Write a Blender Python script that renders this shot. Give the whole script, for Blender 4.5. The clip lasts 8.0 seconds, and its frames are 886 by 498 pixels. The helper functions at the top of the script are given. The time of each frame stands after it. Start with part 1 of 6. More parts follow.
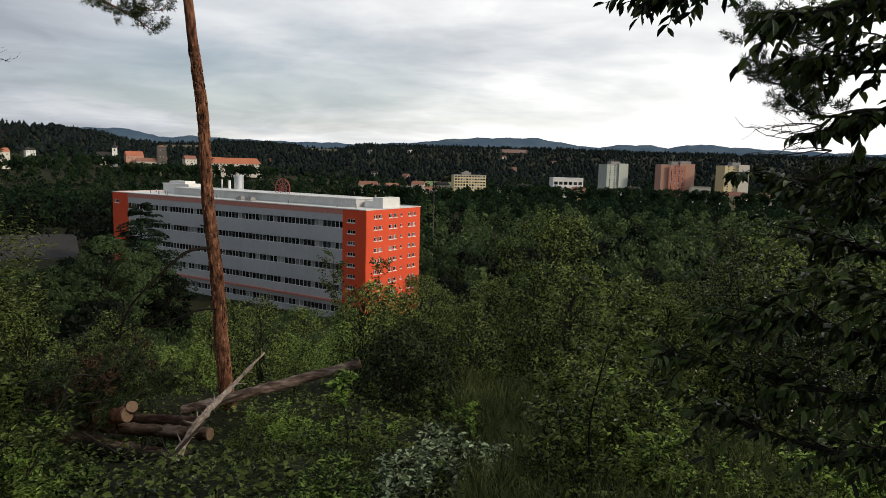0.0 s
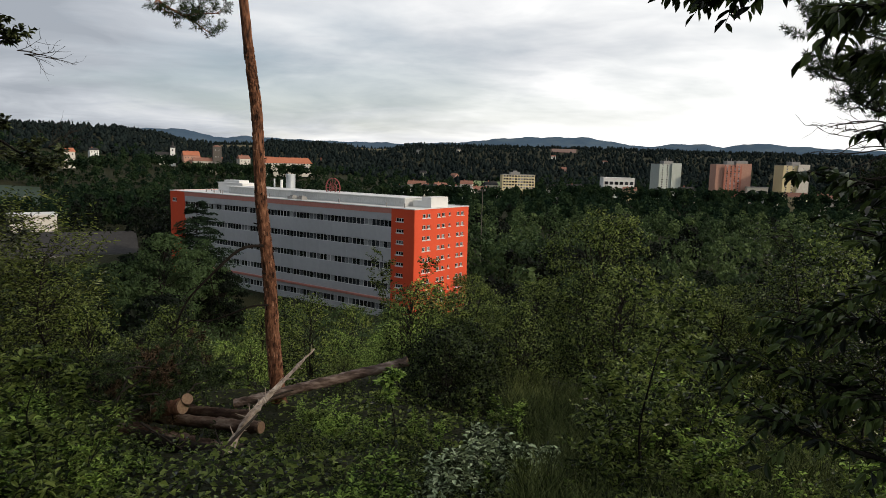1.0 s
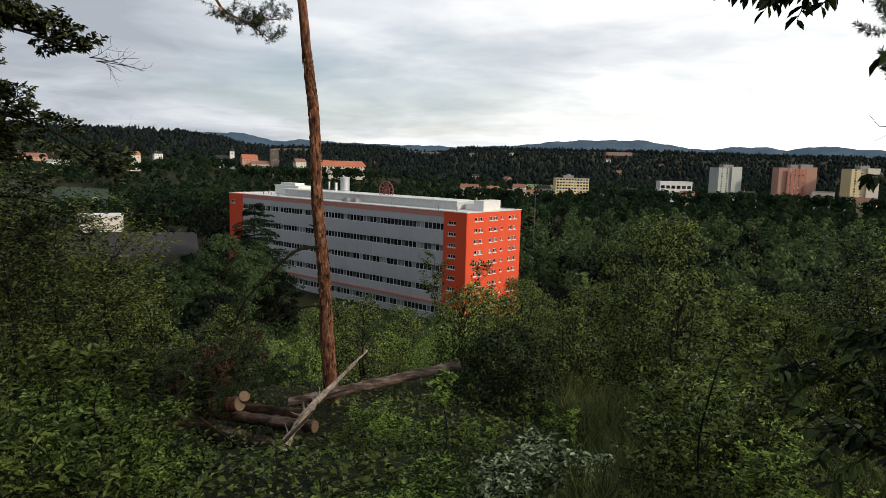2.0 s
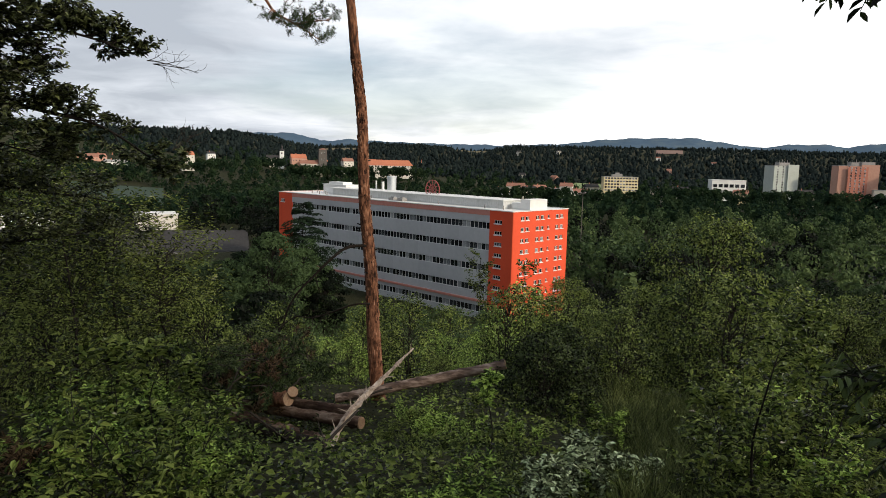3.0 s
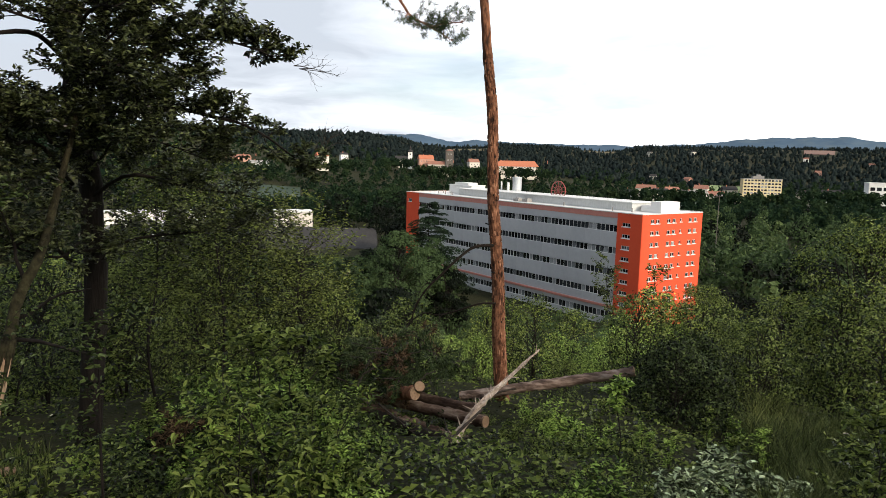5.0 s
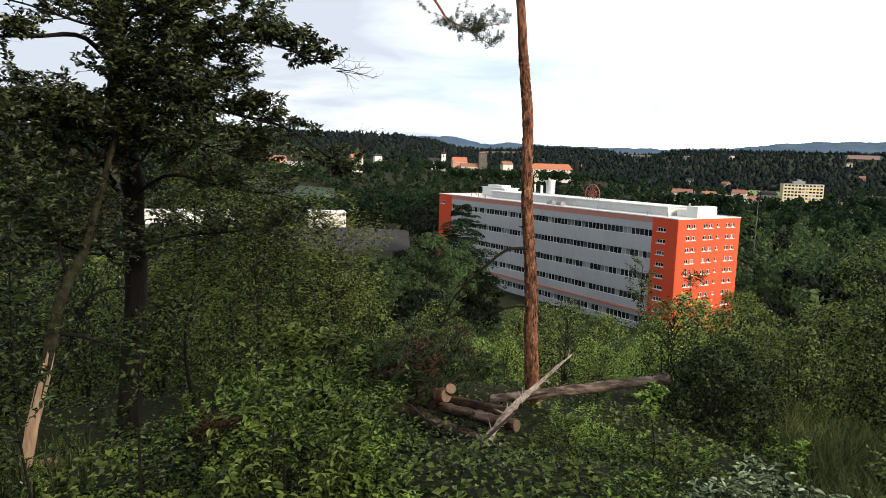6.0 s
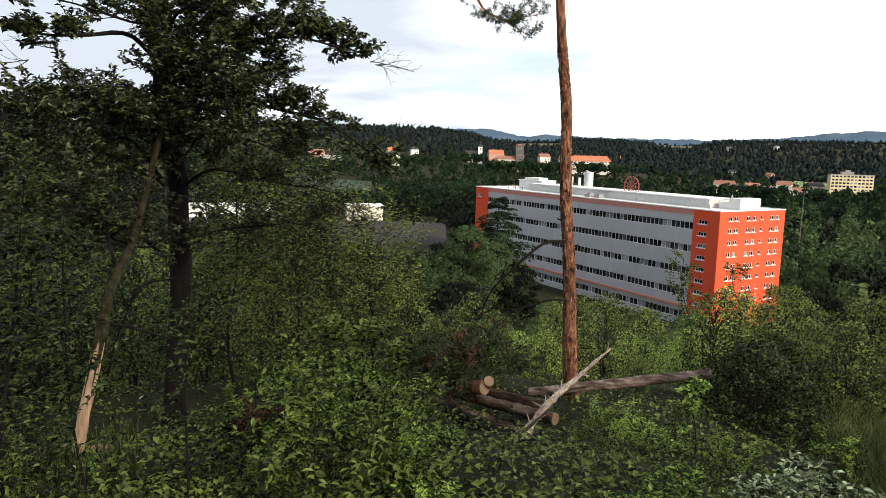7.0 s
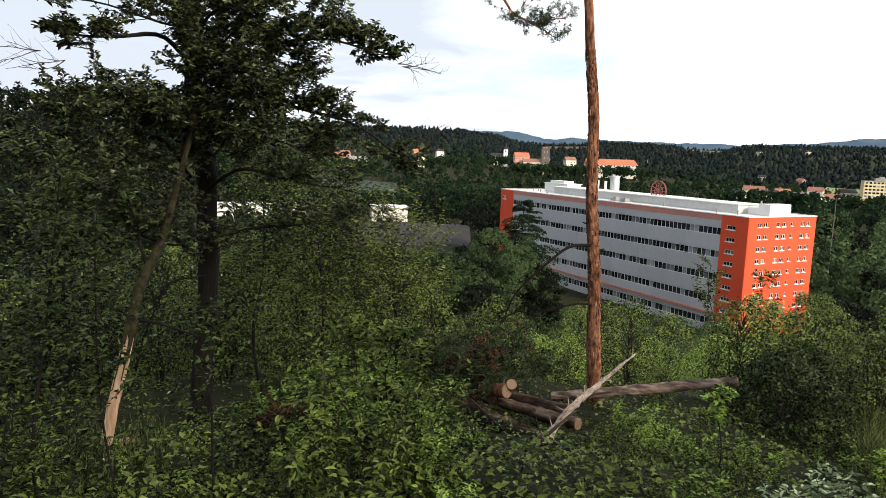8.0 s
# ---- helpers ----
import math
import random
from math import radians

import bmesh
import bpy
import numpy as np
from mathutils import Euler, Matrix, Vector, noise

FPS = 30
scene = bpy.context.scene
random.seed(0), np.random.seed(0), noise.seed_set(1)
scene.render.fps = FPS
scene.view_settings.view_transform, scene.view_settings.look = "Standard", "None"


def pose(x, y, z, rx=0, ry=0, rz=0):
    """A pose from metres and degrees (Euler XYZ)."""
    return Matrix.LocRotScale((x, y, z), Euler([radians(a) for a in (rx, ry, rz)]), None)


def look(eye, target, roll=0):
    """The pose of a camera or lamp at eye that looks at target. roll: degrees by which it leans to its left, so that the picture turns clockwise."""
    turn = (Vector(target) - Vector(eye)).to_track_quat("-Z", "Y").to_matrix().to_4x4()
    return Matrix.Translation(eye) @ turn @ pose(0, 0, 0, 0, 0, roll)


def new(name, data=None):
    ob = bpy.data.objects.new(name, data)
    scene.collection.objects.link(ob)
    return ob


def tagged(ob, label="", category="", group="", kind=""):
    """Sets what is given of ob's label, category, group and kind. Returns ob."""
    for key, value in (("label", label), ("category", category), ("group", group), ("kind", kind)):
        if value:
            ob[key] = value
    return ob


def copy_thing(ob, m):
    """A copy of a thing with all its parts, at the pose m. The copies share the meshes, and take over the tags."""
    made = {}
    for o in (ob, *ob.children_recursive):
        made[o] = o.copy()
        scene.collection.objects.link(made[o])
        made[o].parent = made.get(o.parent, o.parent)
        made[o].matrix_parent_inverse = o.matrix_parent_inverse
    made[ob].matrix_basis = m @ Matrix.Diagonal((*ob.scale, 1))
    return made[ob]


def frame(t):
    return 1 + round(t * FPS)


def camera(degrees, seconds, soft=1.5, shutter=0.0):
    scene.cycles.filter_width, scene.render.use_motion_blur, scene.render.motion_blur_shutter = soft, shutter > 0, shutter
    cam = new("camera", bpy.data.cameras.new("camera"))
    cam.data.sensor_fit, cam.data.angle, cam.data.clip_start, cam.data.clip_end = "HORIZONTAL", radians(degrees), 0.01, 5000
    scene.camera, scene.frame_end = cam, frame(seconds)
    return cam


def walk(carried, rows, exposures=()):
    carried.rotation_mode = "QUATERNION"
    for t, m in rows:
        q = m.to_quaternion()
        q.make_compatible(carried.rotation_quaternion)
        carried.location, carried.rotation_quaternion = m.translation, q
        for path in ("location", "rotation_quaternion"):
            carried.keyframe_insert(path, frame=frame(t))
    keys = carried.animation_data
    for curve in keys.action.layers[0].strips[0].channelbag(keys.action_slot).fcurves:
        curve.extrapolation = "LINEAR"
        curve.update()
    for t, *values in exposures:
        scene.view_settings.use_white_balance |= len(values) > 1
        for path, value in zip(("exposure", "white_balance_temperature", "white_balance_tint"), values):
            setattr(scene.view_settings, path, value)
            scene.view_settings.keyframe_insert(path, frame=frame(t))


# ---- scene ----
# ---------------------------------------------------------------- camera
cam = camera(66.2, 8.0, soft=0.3)
PATH = [
    (0.0, 0.0, 0.0, 1.6, 0.0, -7.25, -1.5),
    (0.5, -0.009, 0.019, 1.6, 1.45, -7.43, -1.56),
    (1.0, -0.006, 0.002, 1.597, 4.07, -7.39, -1.5),
    (1.5, -0.02, 0.013, 1.592, 6.46, -7.26, -1.49),
    (3.0, -0.032, 0.018, 1.591, 12.35, -7.42, -1.35),
    (3.5, -0.038, 0.015, 1.588, 14.92, -7.6, -1.08),
    (4.0, -0.059, 0.01, 1.585, 18.58, -7.88, -1.19),
    (4.5, -0.07, 0.005, 1.583, 21.02, -7.79, -1.19),
    (5.0, -0.087, 0.006, 1.578, 22.83, -7.6, -1.38),
    (6.5, -0.104, -0.005, 1.578, 27.12, -7.79, -1.68),
    (7.0, -0.112, -0.014, 1.577, 28.67, -8.17, -1.37),
    (7.5, -0.117, -0.014, 1.573, 29.39, -7.83, -1.55),
    (8.0, -0.113, -0.025, 1.577, 30.79, -8.06, -1.92),
]
walk(cam, [(t, pose(x, y, z, 90 + pitch, roll, yaw)) for t, x, y, z, yaw, pitch, roll in PATH],
     exposures=[(0.0, -0.42), (1.5, -0.32), (3.0, 0.02), (4.0, 0.27), (5.0, 0.43), (6.5, 0.56), (8.0, 0.64)])

# ---------------------------------------------------------------- sky and sun
SUN_TO = Vector((0.87, -0.42, 0.42)).normalized()
world = bpy.data.worlds.new("sky")
scene.world = world
world.use_nodes = True
wt = world.node_tree
wt.nodes.clear()


def wnode(kind, **inputs):
    n = wt.nodes.new(kind)
    for k, val in inputs.items():
        n.inputs[int(k[1:])].default_value = val
    return n


def wmath(op, a, b=None):
    n = wt.nodes.new("ShaderNodeMath")
    n.operation = op
    for i, s in enumerate((a, b)):
        if s is None:
            continue
        if isinstance(s, (int, float)):
            n.inputs[i].default_value = s
        else:
            wt.links.new(s, n.inputs[i])
    return n.outputs[0]


sky = wt.nodes.new("ShaderNodeTexSky")
sky.sky_type = "NISHITA"
sky.sun_disc = False
sky.sun_elevation = math.asin(SUN_TO.z)
sky.sun_rotation = math.atan2(SUN_TO.x, SUN_TO.y)
bg_sky = wnode("ShaderNodeBackground", _1=0.11)
wt.links.new(sky.outputs[0], bg_sky.inputs[0])
tc = wt.nodes.new("ShaderNodeTexCoord")
sep = wt.nodes.new("ShaderNodeSeparateXYZ")
wt.links.new(tc.outputs["Generated"], sep.inputs[0])
# a cloud layer seen in perspective: it streaks towards the horizon
up = wmath("ADD", wmath("MAXIMUM", sep.outputs[2], 0.0), 0.11)
comb = wt.nodes.new("ShaderNodeCombineXYZ")
wt.links.new(wmath("DIVIDE", sep.outputs[0], up), comb.inputs[0])
wt.links.new(wmath("DIVIDE", sep.outputs[1], up), comb.inputs[1])


def wnoise(scale, detail, rough, shift, distortion=0.0):
    mp = wt.nodes.new("ShaderNodeMapping")
    mp.inputs[1].default_value = (shift, shift * 0.7, 0.0)
    wt.links.new(comb.outputs[0], mp.inputs[0])
    n = wt.nodes.new("ShaderNodeTexNoise")
    n.inputs["Scale"].default_value = scale
    n.inputs["Detail"].default_value = detail
    n.inputs["Roughness"].default_value = rough
    n.inputs["Distortion"].default_value = distortion
    wt.links.new(mp.outputs[0], n.inputs["Vector"])
    return n.outputs[0]


def wramp(fac, stops):
    r = wt.nodes.new("ShaderNodeValToRGB")
    wt.links.new(fac, r.inputs[0])
    e = r.color_ramp.elements
    while len(e) < len(stops):
        e.new(0.5)
    for el, (p, c) in zip(e, stops):
        el.position, el.color = p, (*c, 1.0)
    return r.outputs[0]


# brighter where the cloud is thin, low over the hills; greyer to the left and overhead
side = wmath("MULTIPLY", sep.outputs[0], 0.40)
billow = wmath("ADD", wmath("MULTIPLY", wnoise(0.62, 8.0, 0.52, 3.1, 0.6), 0.52), wmath("MULTIPLY", wnoise(2.3, 6.0, 0.55, 5.7, 0.9), 0.14))
tone = wmath("ADD", wmath("ADD", billow, side), wmath("SUBTRACT", 0.262, wmath("MULTIPLY", sep.outputs[2], 0.34)))
cloud = wramp(tone, [(0.28, (0.42, 0.455, 0.51)), (0.39, (0.62, 0.655, 0.71)), (0.49, (0.88, 0.895, 0.92)), (0.62, (1.26, 1.25, 1.23))])
bg_cloud = wnode("ShaderNodeBackground", _1=1.22)
wt.links.new(cloud, bg_cloud.inputs[0])
cover = wramp(wnoise(0.33, 6.0, 0.55, 8.4, 0.2), [(0.34, (0.5, 0.5, 0.5)), (0.50, (0.97, 0.97, 0.97))])
mix = wt.nodes.new("ShaderNodeMixShader")
wt.links.new(cover, mix.inputs[0])
wt.links.new(bg_sky.outputs[0], mix.inputs[1])
wt.links.new(bg_cloud.outputs[0], mix.inputs[2])
wout = wt.nodes.new("ShaderNodeOutputWorld")
wt.links.new(mix.outputs[0], wout.inputs[0])

sun_data = bpy.data.lights.new("sun", "SUN")
sun_data.energy, sun_data.angle, sun_data.color = 3.4, radians(5), (1.0, 0.86, 0.68)
sun = new("sun", sun_data)
sun.matrix_world = look(SUN_TO * 50, (0, 0, 0))


# ---------------------------------------------------------------- materials
def material(name, stops, scale=4.0, detail=6.0, rough=0.7, metallic=0.0, bump=0.3, bump_scale=None, stretch=(1, 1, 1),
             island=0.0, obj=0.0, translucent=0.0, big=0.3, specular=0.5):
    """A surface: colours run from stop to stop with a fine and a coarse noise, and by piece (island) or thing (obj)."""
    m = bpy.data.materials.new(name)
    m.use_nodes = True
    t = m.node_tree
    bsdf = t.nodes["Principled BSDF"]
    co = t.nodes.new("ShaderNodeTexCoord")
    mp = t.nodes.new("ShaderNodeMapping")
    mp.inputs[3].default_value = stretch
    t.links.new(co.outputs["Object"], mp.inputs[0])

    def nz(s, d, r=0.6):
        n = t.nodes.new("ShaderNodeTexNoise")
        n.inputs["Scale"].default_value, n.inputs["Detail"].default_value, n.inputs["Roughness"].default_value = s, d, r
        t.links.new(mp.outputs[0], n.inputs["Vector"])
        return n.outputs[0]

    def mth(op, a, b):
        n = t.nodes.new("ShaderNodeMath")
        n.operation = op
        for i, s in enumerate((a, b)):
            if isinstance(s, (int, float)):
                n.inputs[i].default_value = s
            else:
                t.links.new(s, n.inputs[i])
        return n.outputs[0]

    fine, coarse = nz(scale, detail), nz(scale * 0.11, 3.0)
    fac = mth("ADD", mth("MULTIPLY", fine, 1.0 - big), mth("MULTIPLY", coarse, big))
    if island:
        g = t.nodes.new("ShaderNodeNewGeometry")
        fac = mth("ADD", fac, mth("MULTIPLY", mth("SUBTRACT", g.outputs["Random Per Island"], 0.5), island))
    if obj:
        o = t.nodes.new("ShaderNodeObjectInfo")
        fac = mth("ADD", fac, mth("MULTIPLY", mth("SUBTRACT", o.outputs["Random"], 0.5), obj))
    ramp = t.nodes.new("ShaderNodeValToRGB")
    t.links.new(fac, ramp.inputs[0])
    e = ramp.color_ramp.elements
    while len(e) < len(stops):
        e.new(0.5)
    for el, (p, c) in zip(e, stops):
        el.position, el.color = p, (*c, 1.0)
    t.links.new(ramp.outputs[0], bsdf.inputs["Base Color"])
    bsdf.inputs["Roughness"].default_value = rough
    bsdf.inputs["Metallic"].default_value = metallic
    bsdf.inputs["Specular IOR Level"].default_value = specular
    if bump:
        b = t.nodes.new("ShaderNodeBump")
        b.inputs["Strength"].default_value = bump
        b.inputs["Distance"].default_value = 0.02 if scale > 2 else 0.3
        t.links.new(nz(bump_scale or scale * 2.0, 5.0), b.inputs["Height"])
        t.links.new(b.outputs[0], bsdf.inputs["Normal"])
    if translucent:
        tr = t.nodes.new("ShaderNodeBsdfTranslucent")
        t.links.new(ramp.outputs[0], tr.inputs[0])
        mx = t.nodes.new("ShaderNodeMixShader")
        mx.inputs[0].default_value = translucent
        t.links.new(bsdf.outputs[0], mx.inputs[1])
        t.links.new(tr.outputs[0], mx.inputs[2])
        t.links.new(mx.outputs[0], t.nodes["Material Output"].inputs[0])
    return m


def leafy(name, dark, mid, light, translucent=0.28, rough=0.26, obj=0.25, island=0.9, specular=0.17, scale=3.0, big=0.3, spread=0.30):
    # Stops are pushed apart so leaf colour itself mimics deep shadow and bright highlights.
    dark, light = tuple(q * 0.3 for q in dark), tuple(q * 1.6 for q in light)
    return material(name, [(0.5 - spread, dark), (0.5, mid), (0.5 + spread, light)], scale=scale, rough=rough, bump=0.0, island=island, obj=obj,
                    translucent=translucent, specular=specular, big=big)


M_LEAF = leafy("leaf_green", (0.030, 0.047, 0.012), (0.064, 0.095, 0.021), (0.125, 0.156, 0.037), translucent=0.32)
M_LEAF_FRESH = leafy("leaf_fresh", (0.077, 0.137, 0.028), (0.158, 0.248, 0.047), (0.268, 0.363, 0.083), translucent=0.34)
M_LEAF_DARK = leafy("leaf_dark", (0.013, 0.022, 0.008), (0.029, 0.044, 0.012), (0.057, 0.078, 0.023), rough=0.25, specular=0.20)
M_LEAF_OLIVE = leafy("leaf_olive", (0.032, 0.047, 0.012), (0.062, 0.082, 0.019), (0.096, 0.117, 0.030))
M_LEAF_WILLOW = leafy("leaf_willow", (0.051, 0.078, 0.017), (0.103, 0.141, 0.032), (0.161, 0.206, 0.051), translucent=0.34)
M_LEAF_CHERRY_LIT = leafy("leaf_cherry_lit", (0.017, 0.031, 0.009), (0.034, 0.055, 0.015), (0.066, 0.091, 0.027), rough=0.3, specular=0.25)
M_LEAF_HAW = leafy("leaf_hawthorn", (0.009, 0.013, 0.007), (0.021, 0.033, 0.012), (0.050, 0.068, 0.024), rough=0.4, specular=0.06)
M_LEAF_PALE = leafy("leaf_pale_underside", (0.11, 0.145, 0.065), (0.25, 0.31, 0.165), (0.44, 0.50, 0.32), translucent=0.15)
M_NEEDLE = leafy("pine_needle", (0.014, 0.026, 0.010), (0.026, 0.042, 0.015), (0.044, 0.062, 0.022), translucent=0.1)
M_NEEDLE_DEAD = leafy("dead_needle", (0.026, 0.018, 0.010), (0.052, 0.034, 0.019), (0.095, 0.062, 0.034), translucent=0.1, specular=0.05)
M_TREE = leafy("tree_crown", (0.011, 0.022, 0.009), (0.021, 0.039, 0.015), (0.037, 0.059, 0.022), translucent=0.35, obj=0.35, island=0.12, rough=0.7, specular=0.15, scale=0.9, big=0.65, spread=0.14)
M_TREE_DARK = leafy("tree_crown_dark", (0.006, 0.012, 0.005), (0.011, 0.021, 0.009), (0.020, 0.032, 0.012), translucent=0.35, obj=0.35, island=0.12, rough=0.7, specular=0.15, scale=0.9, big=0.65, spread=0.14)
M_TREE_LIGHT = leafy("tree_crown_light", (0.019, 0.034, 0.014), (0.037, 0.059, 0.022), (0.063, 0.090, 0.032), translucent=0.35, obj=0.35, island=0.12, rough=0.7, specular=0.15, scale=0.9, big=0.65, spread=0.14)
M_TREE_CONIFER = leafy("conifer_crown", (0.009, 0.018, 0.009), (0.015, 0.029, 0.014), (0.022, 0.036, 0.017), translucent=0.1, rough=0.8, specular=0.08, island=0.25)
M_WOODS = material("far_woods", [(0.36, (0.010, 0.021, 0.012)), (0.5, (0.020, 0.037, 0.017)), (0.64, (0.037, 0.057, 0.025))],
                   scale=0.5, rough=0.9, bump=0.0, island=0.10, translucent=0.3, specular=0.0, big=0.7)
M_WOODS_DARK = material("far_woods_dark", [(0.36, (0.008, 0.018, 0.012)), (0.5, (0.014, 0.027, 0.016)), (0.64, (0.026, 0.043, 0.021))],
                        scale=0.5, rough=0.9, bump=0.0, island=0.10, translucent=0.3, specular=0.0, big=0.7)
# Greyer, bluer version of the woods colours: the haze is in the paint.
M_WOODS_FAR = material("haze_tinted_woods", [(0.36, (0.012, 0.018, 0.019)), (0.5, (0.017, 0.025, 0.025)), (0.64, (0.027, 0.036, 0.032))],
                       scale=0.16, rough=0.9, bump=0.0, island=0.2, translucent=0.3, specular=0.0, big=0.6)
M_GROUND = material("forest_floor", [(0.25, (0.012, 0.011, 0.006)), (0.5, (0.022, 0.024, 0.010)), (0.75, (0.040, 0.037, 0.018))],
                    scale=1.6, rough=0.95, bump=0.7, specular=0.1)
# Blue-grey distance haze is mixed into the hill colour itself.
M_HILLS = material("haze_tinted_hills", [(0.3, (0.057, 0.092, 0.136)), (0.5, (0.071, 0.109, 0.154)), (0.72, (0.104, 0.140, 0.164))],
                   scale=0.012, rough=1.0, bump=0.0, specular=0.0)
M_GRASS = leafy("grass_blade", (0.025, 0.040, 0.011), (0.048, 0.068, 0.018), (0.085, 0.099, 0.034), translucent=0.3, rough=0.6, specular=0.1)
M_BARK = material("bark_dark", [(0.3, (0.006, 0.005, 0.004)), (0.55, (0.016, 0.013, 0.011)), (0.8, (0.036, 0.031, 0.026))],
                  scale=14.0, rough=0.9, bump=1.0, stretch=(1, 1, 0.25), specular=0.1)
M_PINE = material("pine_bark", [(0.36, (0.022, 0.012, 0.009)), (0.46, (0.095, 0.042, 0.024)), (0.58, (0.215, 0.098, 0.055)), (0.74, (0.40, 0.24, 0.16))],
                  scale=17.0, rough=0.9, bump=1.0, stretch=(1, 1, 0.4), big=0.25, specular=0.12, island=0.25)
M_LOG = material("weathered_log", [(0.36, (0.018, 0.010, 0.007)), (0.47, (0.055, 0.031, 0.021)), (0.56, (0.125, 0.080, 0.056)), (0.66, (0.30, 0.23, 0.175))],
                 scale=9.0, rough=0.85, bump=1.0, big=0.3, specular=0.15, stretch=(0.3, 1.2, 1.2))
M_LOG_GREY = material("grey_weathered_log", [(0.36, (0.030, 0.020, 0.016)), (0.46, (0.12, 0.082, 0.064)), (0.54, (0.27, 0.20, 0.165)), (0.64, (0.46, 0.39, 0.33))],
                      scale=9.0, rough=0.85, bump=1.0, big=0.3, specular=0.15, stretch=(0.3, 1.2, 1.2))
M_WOOD_PALE = material("splintered_wood", [(0.36, (0.12, 0.082, 0.058)), (0.5, (0.36, 0.275, 0.205)), (0.66, (0.58, 0.49, 0.40))],
                       scale=18.0, rough=0.8, bump=0.6)
M_RING = material("growth_ring", [(0.3, (0.26, 0.155, 0.08)), (0.7, (0.34, 0.21, 0.11))], scale=20.0, rough=0.8, bump=0.0)
M_PEEL = material("peeled_stem", [(0.28, (0.121, 0.063, 0.037)), (0.42, (0.362, 0.218, 0.132)), (0.6, (0.580, 0.391, 0.254)), (0.8, (0.749, 0.575, 0.402))],
                  scale=9.0, rough=0.75, bump=0.5, stretch=(3.019, 2.875, 0.370), big=0.25)
M_WOOD_CUT = material("sawn_wood", [(0.3, (0.17, 0.095, 0.052)), (0.5, (0.27, 0.165, 0.095)), (0.75, (0.38, 0.26, 0.16))],
                      scale=30.0, rough=0.8, bump=0.3)
M_DEADWOOD = material("dead_branch_bark", [(0.3, (0.008, 0.006, 0.005)), (0.55, (0.017, 0.013, 0.010)), (0.8, (0.034, 0.027, 0.022))],
                      scale=16.0, rough=0.9, bump=0.8, specular=0.1)
M_TWIG = material("dead_twig", [(0.3, (0.021, 0.016, 0.013)), (0.6, (0.051, 0.041, 0.033)), (0.85, (0.096, 0.084, 0.072))],
                  scale=10.0, rough=0.9, bump=0.3, specular=0.1)
M_ORANGE = material("orange_render", [(0.3, (0.560, 0.056, 0.014)), (0.55, (0.624, 0.068, 0.018)), (0.8, (0.664, 0.088, 0.026))],
                    scale=1.2, rough=0.8, bump=0.1, big=0.6)
M_GREY = material("grey_panel", [(0.3, (0.336, 0.344, 0.353)), (0.55, (0.395, 0.403, 0.412)), (0.8, (0.445, 0.454, 0.462))],
                  scale=0.8, rough=0.6, bump=0.1, big=0.6, obj=0.15)
M_PINK = material("faded_red_panel", [(0.3, (0.42, 0.16, 0.125)), (0.55, (0.48, 0.20, 0.155)), (0.8, (0.54, 0.25, 0.20))],
                  scale=1.0, rough=0.7, bump=0.1)
M_WHITE = material("white_sheet", [(0.3, (0.568, 0.568, 0.550)), (0.55, (0.654, 0.654, 0.636)), (0.8, (0.714, 0.714, 0.697))],
                   scale=0.7, rough=0.6, bump=0.1, big=0.6)
M_ROOFMETAL = material("ribbed_metal", [(0.3, (0.46, 0.47, 0.46)), (0.55, (0.56, 0.57, 0.56)), (0.8, (0.66, 0.66, 0.64))],
                       scale=1.5, rough=0.45, metallic=0.3, bump=0.1)
M_STEEL = material("stainless_flue", [(0.3, (0.42, 0.45, 0.47)), (0.6, (0.52, 0.55, 0.57)), (0.8, (0.62, 0.64, 0.65))],
                   scale=2.0, rough=0.4, metallic=0.6, bump=0.1)
M_DARKIN = material("interior_shade", [(0.3, (0.016, 0.017, 0.019)), (0.7, (0.030, 0.032, 0.036))], scale=1.0, bump=0.0)
M_RED = material("red_steel", [(0.3, (0.24, 0.045, 0.04)), (0.7, (0.33, 0.075, 0.065))], scale=5.0, rough=0.5, bump=0.1)
M_CONCRETE = material("weathered_concrete", [(0.3, (0.17, 0.165, 0.155)), (0.55, (0.25, 0.245, 0.235)), (0.8, (0.33, 0.325, 0.31))],
                      scale=1.0, rough=0.9, bump=0.3)
M_ROOFGREY = material("felt_roof", [(0.3, (0.032, 0.031, 0.031)), (0.55, (0.046, 0.045, 0.045)), (0.8, (0.064, 0.062, 0.061))],
                      scale=0.9, rough=0.9, bump=0.3, specular=0.05)
M_TILE = material("orange_roof_tile", [(0.3, (0.30, 0.095, 0.048)), (0.55, (0.38, 0.13, 0.066)), (0.8, (0.44, 0.18, 0.10))],
                  scale=0.7, rough=0.8, bump=0.3)
M_TILE_OLD = material("brown_roof_tile", [(0.3, (0.16, 0.075, 0.05)), (0.55, (0.24, 0.11, 0.075)), (0.8, (0.32, 0.16, 0.11))],
                      scale=0.7, rough=0.85, bump=0.3)
M_PLASTER = material("cream_plaster", [(0.3, (0.413, 0.383, 0.323)), (0.55, (0.495, 0.465, 0.405)), (0.8, (0.555, 0.532, 0.480))], scale=0.6, rough=0.85, bump=0.1, obj=0.4)
M_YELLOW = material("yellow_plaster", [(0.3, (0.50, 0.41, 0.22)), (0.55, (0.56, 0.47, 0.27)), (0.8, (0.61, 0.53, 0.33))], scale=0.6, rough=0.85, bump=0.1)
M_GREENISH = material("pale_green_plaster", [(0.3, (0.338, 0.370, 0.333)), (0.55, (0.389, 0.422, 0.385)), (0.8, (0.432, 0.466, 0.429))], scale=0.5, rough=0.85, bump=0.1)
